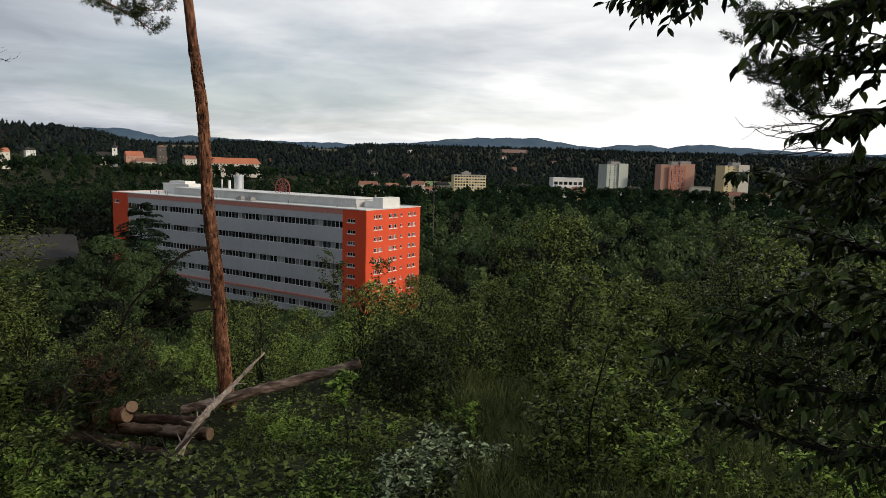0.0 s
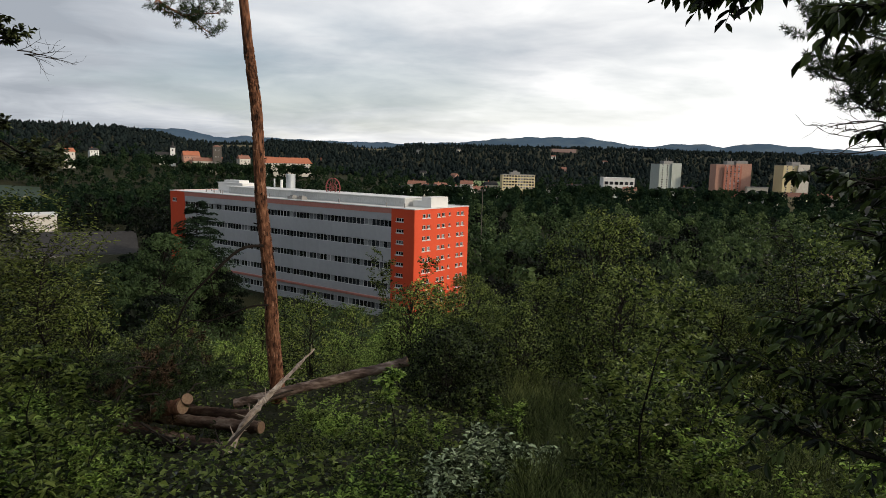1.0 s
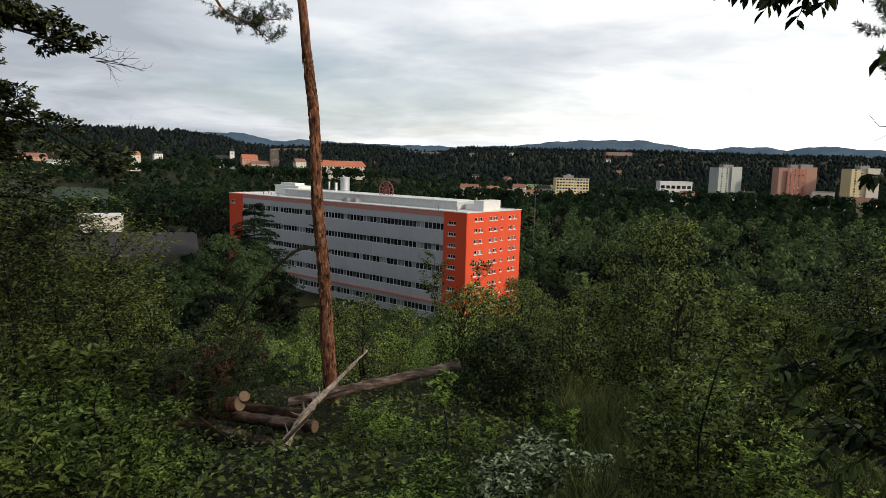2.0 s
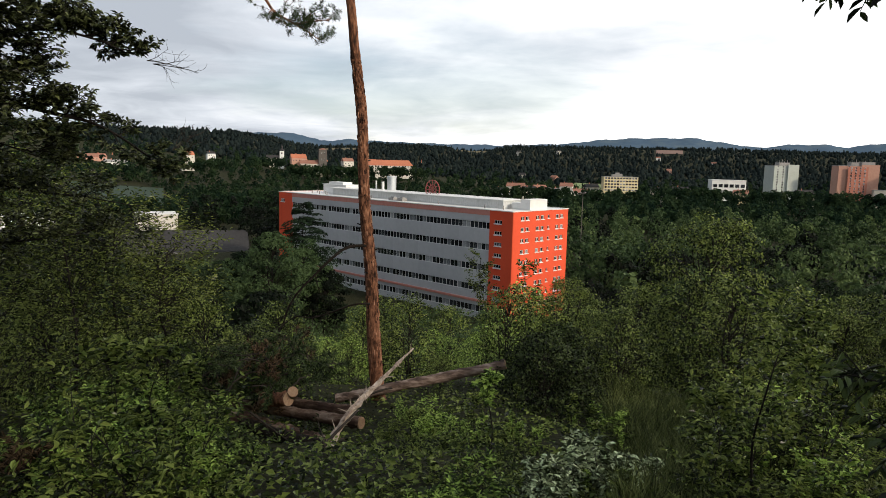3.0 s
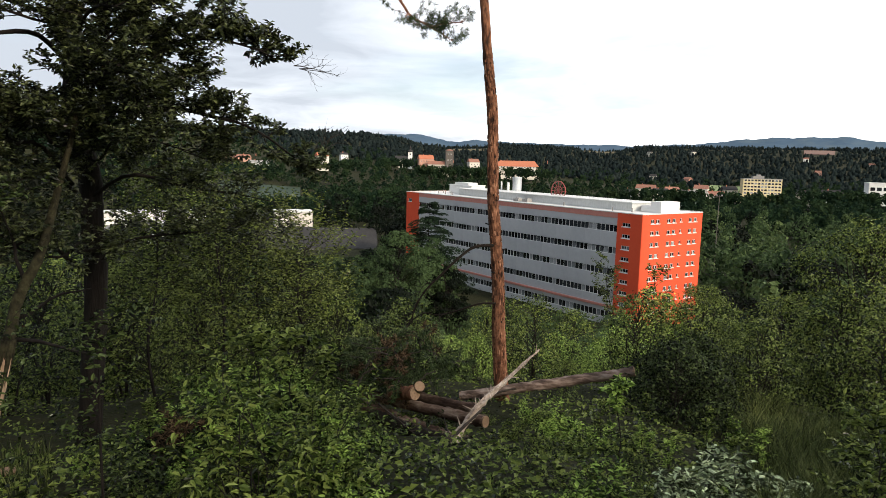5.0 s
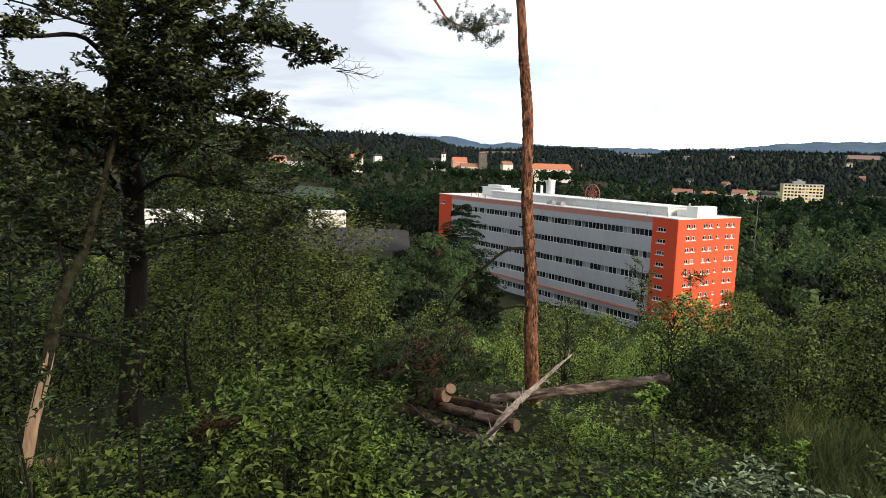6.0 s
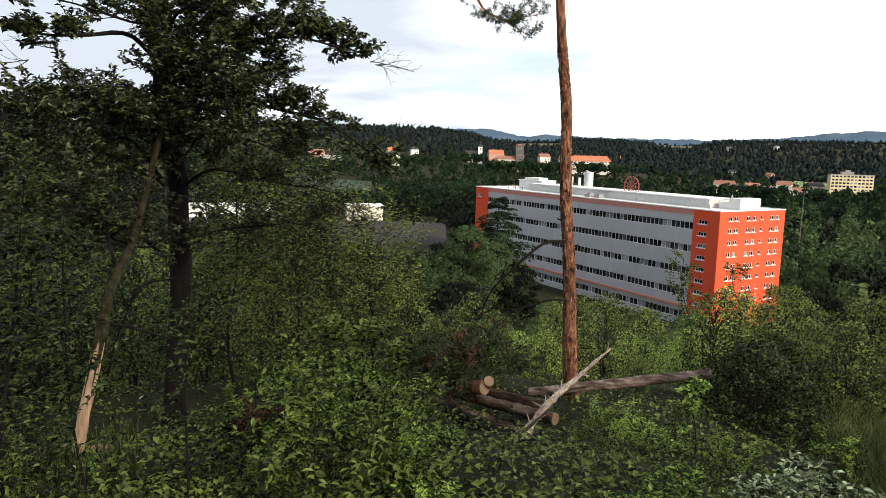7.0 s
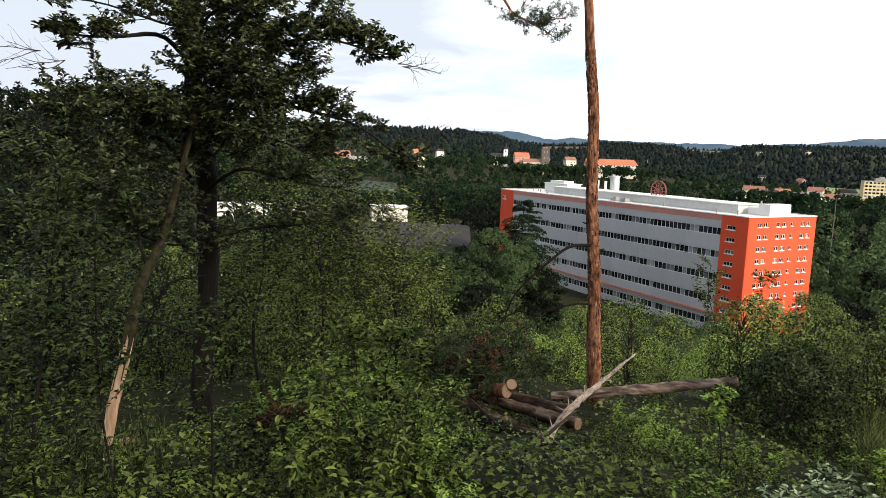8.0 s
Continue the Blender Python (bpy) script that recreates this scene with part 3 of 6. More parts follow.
def roof_sign():
    """A round lattice sign of red steel that stands on the roof, seen from behind."""
    s = thing("roof_sign", "round red steel lattice sign standing on the factory roof", "sign", pose(-46.75, 199.6, B_TOP, 0, 0, 148.2))
    ring = [(2.9 * math.cos(a), 0, 3.6 + 2.9 * math.sin(a)) for a in np.linspace(0, 2 * math.pi, 33)]
    part("ring", Geo().tube(ring, 0.16, 6), M_RED, s)
    part("hub_ring", Geo().tube([(1.5 * math.cos(a), 0, 3.6 + 1.5 * math.sin(a)) for a in np.linspace(0, 2 * math.pi, 25)], 0.12, 6), M_RED, s)
    for a in np.arange(0, math.pi, math.pi / 6):
        part("bar", Geo().tube([(2.9 * math.cos(a), 0.05, 3.6 + 2.9 * math.sin(a)), (-2.9 * math.cos(a), 0.05, 3.6 - 2.9 * math.sin(a))], 0.09, 5), M_RED, s)
    for x in (-1.6, 1.6):
        part("post", Geo().tube([(x, 0.2, 0), (x, 0.2, 2.2)], 0.14, 6), M_RED, s)


roof_sign()


# ---------------------------------------------------------------- buildings of the town
def place(az, dist):
    return dist * math.sin(radians(az)), dist * math.cos(radians(az))


WIN_CACHE = {}


def far_windows(parent, w, h, nx, nz, size, origin, turn, margin=0.6):
    """A grid of framed windows on one wall of a far building; origin is the wall's lower corner in the thing."""
    key = size
    if key not in WIN_CACHE:
        a, c = size
        WIN_CACHE[key] = (Geo().box(-a / 2 - 0.1, a / 2 + 0.1, -0.10, 0.05, -0.1, c + 0.1).mesh("window", M_FRAME),
                          Geo().box(-a / 2, a / 2, -0.14, -0.06, 0, c).mesh("pane", M_GLASS))
    f_me, p_me = WIN_CACHE[key]
    rot = pose(*origin, 0, 0, turn)
    for j in range(nz):
        for i in range(nx):
            ob = part("window", f_me, None, parent)
            ob.matrix_basis = rot @ pose(margin + (w - 2 * margin) * (i + 0.5) / nx, 0, (j + 0.35) * h / nz)
            part("pane", p_me, None, ob)


def gable_roof(w, d, z, rise, over=0.5, hip=0.0):
    v = [(-over, -over, z), (w + over, -over, z), (w + over, d + over, z), (-over, d + over, z), (hip, d / 2, z + rise), (w - hip, d / 2, z + rise)]
    f = [(0, 1, 5, 4), (2, 3, 4, 5), (3, 0, 4), (1, 2, 5), (3, 2, 1, 0)]
    return Geo().add(v, f)


def house(name, label, az, dist, base, w, d, h, turn, wall, roof, rise, nx, nz, hip=0.0, size=(1.0, 1.4), nside=2, chimneys=1):
    x, y = place(az, dist)
    b = thing(name, label, "building", pose(x, y, base, 0, 0, turn - az))
    part("wall", Geo().box(0, w, 0, d, -12, h), wall, b)
    r = part("roof", gable_roof(w, d, h, rise, hip=hip), roof, b)
    for k in range(chimneys):
        cx = w * (0.3 + 0.45 * k)
        part("chimney", Geo().box(cx, cx + 0.8, d * 0.42, d * 0.42 + 0.8, h + rise * 0.6, h + rise + 1.2), M_BRICKRED, r)
    far_windows(b, w, h, nx, nz, size, (0, 0, 0), 0)
    if nside:
        far_windows(b, d, h, nside, nz, size, (w, 0, 0), 90)
    return b


def tower_block(label, az, dist, top, w, d, floors, turn, wall, wall2, columns, roof_boxes, dark=None):
    """A block of flats with balcony columns on one face and lift houses on the roof."""
    h = floors * 2.85
    x, y = place(az, dist)
    b = thing("apartment_tower", label, "building", pose(x, y, top - h, 0, 0, turn - az))
    part("wall", Geo().box(0, w, 0, d, -6, h), wall, b)
    part("wall", Geo().box(w * 0.55, w + 0.02, -2.2, 0, -6, h + 1.4), wall2, b)
    far_windows(b, w * 0.5, h, columns, floors, (1.7, 1.5), (0.4, 0, 0), 0)
    far_windows(b, d, h, 3, floors, (1.7, 1.5), (w, 0, 0), 90)
    for j in range(floors):
        bal = part("balcony", Geo().box(w, w + 1.0, d * 0.52, d * 0.9, 0.15 + j * 2.85, 1.15 + j * 2.85), M_WHITE, b)
    if dark:
        part("wall", Geo().box(w * 0.22, w * 0.72, -2.6, -2.2, -6, h - 1), dark, b)
        far_windows(b, w * 0.48, h - 1, 4, floors, (1.4, 1.5), (w * 0.23, -2.6, 0), 0)
    r = part("roof", Geo().box(-0.2, w + 0.2, -0.2, d + 0.2, h, h + 0.5), M_CONCRETE, b)
    for (q0, q1, qh) in roof_boxes:
        part("lift_house", Geo().box(w * q0, w * q1, d * 0.25, d * 0.7, h + 0.5, h + 0.5 + qh), M_CONCRETE, r)
    for k in range(5):
        part("mast", Geo().tube([(w * (0.3 + 0.11 * k), d * 0.5, h), (w * (0.3 + 0.11 * k), d * 0.5, h + 5.2 + (k % 3))], 0.28, 5), M_CONCRETE, r)
    return b


tower_block("pale green tower block of flats", 13.5, 850, 4.6, 27, 22, 14, 28, M_GREENISH, M_GREENISH, 2, ((0.3, 0.75, 3.2),))
tower_block("salmon and brick red tower block of flats", 17.7, 850, 6.0, 39, 22, 14, 18, M_SALMON, M_SALMON, 1, ((0.35, 0.55, 3.5), (0.62, 0.95, 4.0)), dark=M_BRICKRED)
tower_block("pale yellow tower block of flats", 22.4, 850, 6.4, 28, 22, 14, 26, M_YELLOW, M_PLASTER, 2, ((0.4, 0.75, 3.6),))


def office_yellow():
    x, y = place(0.95, 780)
    b = thing("office_building", "yellow office building with white window bands", "building", pose(x, y, -28.5, 0, 0, 12))
    part("wall", Geo().box(0, 38, 0, 13, -10, 16.3), M_YELLOW, b)
    far_windows(b, 38, 16.3, 11, 5, (2.3, 1.7), (0, 0, 0), 0)
    far_windows(b, 13, 16.3, 3, 5, (1.8, 1.6), (38, 0, 0), 90)
    r = part("roof", Geo().box(-0.3, 38.3, -0.3, 13.3, 16.3, 16.9), M_CONCRETE, b)
    part("lift_house", Geo().box(10, 21, 3, 10, 16.9, 19.6).box(14, 18, 4, 9, 19.6, 21.2), M_CONCRETE, r)


office_yellow()


def flat_hall(name, label, az, dist, base, w, d, h, turn, wall, roof, stripe=True, nx=6):
    x, y = place(az, dist)
    b = thing(name, label, "building", pose(x, y, base, 0, 0, turn - az))
    part("wall", Geo().box(0, w, 0, d, -12, h), wall, b)
    part("roof", Geo().box(-0.4, w + 0.4, -0.4, d + 0.4, h, h + 0.6), roof, b)
    if stripe:
        far_windows(b, w, h, nx, 1, (w / nx * 0.7, h * 0.3), (0, 0, 0), 0)
    return b


flat_hall("sports_hall", "white flat-roofed hall among trees", 9.2, 900, -27.5, 40, 20, 13, 14, M_WHITE, M_WHITE)
flat_hall("white_hall", "white low hall with flat roof", 20.0, 840, -30, 22, 14, 11, 8, M_PLASTER, M_CONCRETE, nx=5)
flat_hall("warehouse", "small white warehouse with flat roof", -36.6, 400, -40.0, 21, 16, 8.6, 4, M_PLASTER, M_WHITE, stripe=False)
flat_hall("warehouse", "long white warehouse below the slope", -49.5, 330, -40.0, 44, 14, 14.0, 4, M_WHITE, M_WHITE, nx=9)
house("shed", "long shed with dark grey felt roof", -37.6, 308, -46.8, 50, 50, 7.4, -8, M_CONCRETE, M_ROOFGREY, 6.6, 8, 1, chimneys=0)

# the old town on its hill
house("manor_house", "long white manor house with orange tiled roof", -18.6, 1000, -14.5, 66, 16, 6.8, 5, M_PLASTER, M_TILE, 8.2, 15, 2, hip=5, size=(1.6, 2.0), chimneys=3)
house("manor_wing", "white gabled wing with orange tiled roof", -18.9, 1010, -14, 20, 14, 7, 18, M_PLASTER, M_TILE, 8.0, 5, 2, size=(1.4, 1.9))
house("town_house", "orange-roofed house by the old tower", -24.8, 1010, -6, 22, 12, 6, 12, M_SALMON, M_TILE, 6, 5, 1, chimneys=2)
house("town_house", "brown-roofed house row below the old tower", -24.1, 1000, -14, 32, 12, 6.5, 5, M_PLASTER, M_TILE_OLD, 5, 8, 1, chimneys=3)
house("town_house", "cream house with brown hip roof", -20.6, 1020, -9, 16, 12, 6, 20, M_PLASTER, M_TILE_OLD, 5, 3, 1)


def church():
    x, y = place(-25.75, 1050)
    b = thing("church", "white church tower with dark onion cap", "church", pose(x, y, -4, 0, 0, 25))
    part("tower_wall", Geo().box(0, 6.5, 0, 6.5, -12, 14), M_WHITE, b)
    prof = [(0, 4.4), (1.2, 4.2), (2.6, 2.9), (3.6, 1.3), (5.2, 1.2), (6.4, 1.9), (7.4, 1.0), (9.8, 0.12)]
    part("spire", Geo().tube([(3.25, 3.25, 14 + q[0]) for q in prof], [q[1] for q in prof], 12), M_ROOFGREY, b, smooth=True)
    far_windows(b, 6.5, 14, 1, 2, (1.5, 2.4), (0, 0, 0), 0)
    part("nave", Geo().box(-20, 0, 0.5, 9, -12, 3), M_PLASTER, b)
    part("nave_roof", Geo().add([(-20, 0, 3), (0, 0, 3), (0, 9.5, 3), (-20, 9.5, 3), (-20, 4.7, 8), (0, 4.7, 8)], [(0, 1, 5, 4), (2, 3, 4, 5), (3, 0, 4), (1, 2, 5), (3, 2, 1, 0)]), M_ROOFGREY, b)


church()


def old_tower():
    x, y = place(-22.55, 1000)
    b = thing("stone_tower", "square old stone tower with shingle roof", "tower", pose(x, y, -14, 0, 0, 30))
    part("wall", Geo().box(-1, 10.5, 0, 9.5, -6, 27.0), M_STONE, b)
    part("roof", Geo().add([(-0.6, -0.6, 27.0), (10.1, -0.6, 27.0), (10.1, 10.1, 27.0), (-0.6, 10.1, 27.0), (3.5, 4.75, 29), (6, 4.75, 29)], [(0, 1, 5, 4), (2, 3, 4, 5), (3, 0, 4), (1, 2, 5), (3, 2, 1, 0)]), M_TILE_OLD, b)
    far_windows(b, 9.5, 27, 2, 3, (0.9, 1.8), (0, 0, 0), 0)


old_tower()
house("town_house", "pale pink town house with brown roof", -40.6, 880, -12.5, 34, 12, 9, 12, M_SALMON, M_TILE_OLD, 4, 8, 2, chimneys=3)
house("town_house", "long white town house under trees", -38.6, 870, -16, 24, 11, 7, 10, M_WHITE, M_CONCRETE, 3, 7, 2)
house("town_house", "small white house at the wood's edge", -31.3, 1000, -1, 11, 9, 4.5, 15, M_WHITE, M_ROOFGREY, 3, 3, 1)
house("town_house", "orange-roofed house at the wood's edge", -33.2, 800, -4, 14, 9, 5, 20, M_PLASTER, M_TILE, 4, 3, 1)
TOWN = [(-8.2, 700, 16, M_WHITE, M_ROOFGREY), (-7.0, 760, 20, M_PLASTER, M_TILE_OLD), (-5.6, 690, 14, M_PLASTER, M_ROOFGREY), (-4.6, 740, 15, M_PLASTER, M_TILE_OLD),
        (-3.7, 700, 26, M_WHITE, M_CONCRETE), (-2.6, 780, 14, M_PLASTER, M_TILE_OLD), (-1.6, 720, 17, M_PLASTER, M_TILE_OLD), (-0.4, 800, 16, M_PLASTER, M_ROOFGREY),
        (4.6, 800, 18, M_PLASTER, M_ROOFGREY), (6.2, 830, 20, M_WHITE, M_ROOFGREY), (10.8, 830, 16, M_YELLOW, M_TILE_OLD), (15.2, 800, 18, M_PLASTER, M_ROOFGREY),
        (20.4, 790, 24, M_PLASTER, M_ROOFGREY), (22.6, 770, 20, M_YELLOW, M_TILE_OLD), (24.6, 800, 22, M_PLASTER, M_TILE_OLD), (26.4, 780, 20, M_PLASTER, M_TILE_OLD), (28.6, 820, 24, M_WHITE, M_ROOFGREY)]
for i, (az, dist, w, wall, roof) in enumerate(TOWN):
    house("town_house", "plastered town house with pitched roof among trees", az, dist, -34.2 + (i % 3), w, 10, 6 + (i % 2) * 2.2, -25 + 17 * (i % 4), wall, roof, 4, max(3, w // 4), 2)
rng = np.random.default_rng(5)
for i in range(8):
    az, dist = rng.uniform(-12, 9), rng.uniform(1150, 1900)
    x, y = place(az, dist)
    house("town_house", "small far house on the wooded slope", az, dist, float(ground_z(x, y)) + 5, 11, 9, 4.5, rng.uniform(-40, 40), (M_WHITE, M_PLASTER, M_SALMON)[i % 3], (M_TILE_OLD, M_ROOFGREY, M_TILE_OLD)[i % 3], 3.5, 3, 1, nside=0, chimneys=0)


def patch(name, label, mat, az0, az1, r0, r1, lift):
    """A field or a pond laid over the ground."""
    g = Geo()
    rr, aa = np.meshgrid(np.linspace(r0, r1, 8), np.radians(np.linspace(az0, az1, 14)), indexing="ij")
    x, y = rr * np.sin(aa), rr * np.cos(aa)
    v = np.stack([x, y, ground_z(x, y) + lift], -1).reshape(-1, 3)
    g.add(v, [(i * 14 + j, i * 14 + j + 1, (i + 1) * 14 + j + 1, (i + 1) * 14 + j) for i in range(7) for j in range(13)])
    return tagged(part(name, g, mat), label, name, kind="structure")


patch("meadow", "green meadow on the far slope", M_MEADOW, -1.5, 1.8, 1000, 1200, 1.5)
patch("field", "pale stubble field on the far slope", M_FIELD, -22.3, -19.2, 1850, 2010, 1.0)
patch("field", "pale stubble field on the far ridge", M_FIELD, -11.2, -8.8, 2080, 2330, 1.0)
patch("field", "bare reddish field by the far houses", M_SOIL, 4.9, 6.9, 2030, 2270, 1.5)
patch("water", "still green river water between trees", M_WATER, -41, -34.6, 560, 690, 0.6)


def lamp_mast():
    x, y = place(-0.68, 215)
    m = thing("light_mast", "slim grey steel light mast behind the factory", "mast", pose(x, y, -40))
    part("pole", Geo().tube([(0, 0, 0), (0, 0, 16), (0, 0, 33)], (0.16, 0.13, 0.09), 8), M_STONE, m, smooth=True)
    part("crossarm", Geo().box(-0.9, 0.9, -0.1, 0.1, 32.4, 32.6), M_STONE, m)
    for dx in (-0.7, 0.7):
        part("lamp_head", Geo().box(dx - 0.25, dx + 0.25, -0.45, 0.05, 32.7, 33.0), M_CONCRETE, m)


lamp_mast()


# ---------------------------------------------------------------- woods
def spire_wood(name, label, mat, rng, xs, ys, zs, radius, height):
    """Far trees in one mesh, each a ragged two-tiered crown."""
    n, k = len(xs), 5
    ang = np.arange(k) * 2 * np.pi / k
    rows = []
    for at_, wide in ((0.0, 0.75), (0.42, 1.0), (0.78, 0.55)):
        q = wide * rng.uniform(0.65, 1.3, (n, k)) * radius[:, None]
        turn = ang[None] + rng.uniform(0, 6.28, (n, 1))
        rows.append(np.stack([xs[:, None] + q * np.cos(turn), ys[:, None] + q * np.sin(turn), zs[:, None] + height[:, None] * (at_ + rng.normal(size=(n, k)) * 0.05)], -1))
    tip = np.stack([xs, ys, zs + height * rng.uniform(0.95, 1.1, n)], -1)[:, None]
    v = np.concatenate(rows + [tip], 1)
    f0 = []
    for row in range(2):
        for j in range(k):
            a, b = row * k + j, row * k + (j + 1) % k
            f0.append((a, b, b + k, a + k))
    quads = (np.array(f0)[None] + (np.arange(n) * (3 * k + 1))[:, None, None]).reshape(-1, 4)
    tris = (np.array([(2 * k + j, 2 * k + (j + 1) % k, 3 * k) for j in range(k)])[None] + (np.arange(n) * (3 * k + 1))[:, None, None]).reshape(-1, 3)
    g = Geo()
    g.v, g.f, g.n = [v.reshape(-1, 3)], [tuple(q) for q in quads.tolist()] + [tuple(q) for q in tris.tolist()], n * (3 * k + 1)
    return tagged(part(name, g, mat, smooth=True), label, "woods", kind="stuff")


CLEAR = [(-19.2, -14.3, 985, 1030), (-25.2, -20.0, 985, 1040), (-26.6, -25.0, 1030, 1065), (0.6, 4.4, 765, 800), (12.9, 25.5, 825, 885), (8.9, 12.2, 885, 930),
         (-41.5, -36, 860, 900), (-41.2, -34.4, 540, 700), (-1.5, 1.8, 960, 1200), (-22.6, -18.9, 1780, 2100), (-11.5, -8.6, 2000, 2400), (4.6, 7.1, 1930, 2300),
         (-34.0, -32.2, 785, 830), (-32.0, -30.6, 985, 1030)] + [(q[0] - 0.3, q[0] + 1.9, q[1] - 14, q[1] + 16) for q in TOWN]


def clear_of(az, r):
    keep = np.ones(len(az), bool)
    for a0, a1, r0, r1 in CLEAR:
        keep &= ~((az > a0) & (az < a1) & (r > r0) & (r < r1))
    return keep


rng = np.random.default_rng(11)


def wood_points(n, r0, r1, a0=-74, a1=42):
    az, r = rng.uniform(a0, a1, n), np.exp(rng.uniform(math.log(r0), math.log(r1), n))
    k = clear_of(az, r) & (r < ridge_distance(az) * 1.08)
    az, r = az[k], r[k]
    return az, r, r * np.sin(np.radians(az)), r * np.cos(np.radians(az))


az, r, x, y = wood_points(3700, 430, 1250)
far_spots = [(a, b, float(ground_z(a, b)) - 1, h, w) for a, b, h, w in zip(x, y, rng.uniform(8, 15, len(x)) * np.where(az > -5, 1.2, 1.0), rng.uniform(8, 13, len(x)))]
az, r, x, y = wood_points(19000, 1100, 2700)
s = rng.uniform(2.3, 5.0, len(x))
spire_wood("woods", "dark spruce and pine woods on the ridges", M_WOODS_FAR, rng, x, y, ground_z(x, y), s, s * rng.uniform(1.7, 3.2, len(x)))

# belts of trees that stand close before the buildings
for a0, a1, r, el, n in ((-13.5, -19.5, 955, -0.62, 56), (-19.5, -25.4, 960, -0.62, 60), (-25.0, -28.0, 1000, -0.1, 28), (-36.0, -42.0, 820, -0.8, 46), (-29.5, -34.5, 760, -0.2, 30), (5.0, 31.0, 745, -1.68, 160), (-0.5, 5.0, 700, -2.1, 30), (-9.5, -0.5, 640, -2.0, 44)):
    for _ in range(n):
        a, rr, h = rng.uniform(min(a0, a1), max(a0, a1)), r * rng.uniform(0.95, 1.0), rng.uniform(9, 14)
        x, y = place(a, rr)
        far_spots.append((x, y, 1.6 + rr * math.tan(radians(el - abs(rng.normal()) * 0.15)) - h, h, rng.uniform(8, 12)))


def along(line, k):
    k = k * (len(line) - 1)
    i = min(int(k), len(line) - 2)
    return line[i] + (line[i + 1] - line[i]) * (k - i), unit(line[i + 1] - line[i])


def crown_leaves(rng, lobes, per, size, flat=0.28):
    """Leaf sprays over the outer side of crown lobes (x, y, z, radius)."""
    B, A, N, L = [], [], [], []
    mid = np.mean([q[:3] for q in lobes], axis=0)
    for lx, ly, lz, lr in lobes:
        d = unit(rng.normal(size=(per, 3)) + unit(np.array([lx, ly, lz]) - mid) * 0.5 + np.array([0, 0, 0.35]))
        p = np.array([lx, ly, lz]) + d * lr * rng.uniform(0.7, 1.08, per)[:, None] * np.array([1, 1, 0.85])
        B.append(p)
        A.append(np.cross(d, rng.normal(size=(per, 3))) + np.array([0, 0, -0.3]))
        N.append(d + rng.normal(size=(per, 3)) * flat)
        L.append(size * rng.uniform(0.6, 1.3, per))
    return np.concatenate(B), np.concatenate(A), np.concatenate(N), np.concatenate(L), np.concatenate(L) * 0.8


def broad_tree(seed, height, width, size, per, n_lobes, mat, name="broadleaf_tree", label="leafy green tree of the valley wood"):
    rng = np.random.default_rng(seed)
    t = thing(name, label, "tree", group="valley trees")
    g = Geo().tube(limb(rng, (0, 0, -1), (0, 0, 1), height * 0.75, 6, 0.06), np.linspace(0.022, 0.006, 7) * height, 7)
    lobes = []
    for i in range(n_lobes):
        a, h = rng.uniform(0, 6.28), rng.uniform(0.28, 0.95)
        rad = width * 0.5 * math.sqrt(max(0.05, 1 - (2 * h - 1.05) ** 2)) * rng.uniform(0.35, 0.9)
        c = np.array([math.cos(a) * rad, math.sin(a) * rad, h * height])
        lobes.append((*c, width * rng.uniform(0.13, 0.24)))
        g.tube(np.array([(0, 0, max(0.15, h - 0.3) * height), c * [0.5, 0.5, 0.93], c]), (0.006 * height, 0.004 * height, 0.001 * height), 5)
    part("trunk", g, M_BARK, t, smooth=True)
    fol = Geo()
    leaves(fol, *crown_leaves(rng, lobes, per, size), fold=0.1)
    part("crown", fol, mat, t)
    return t


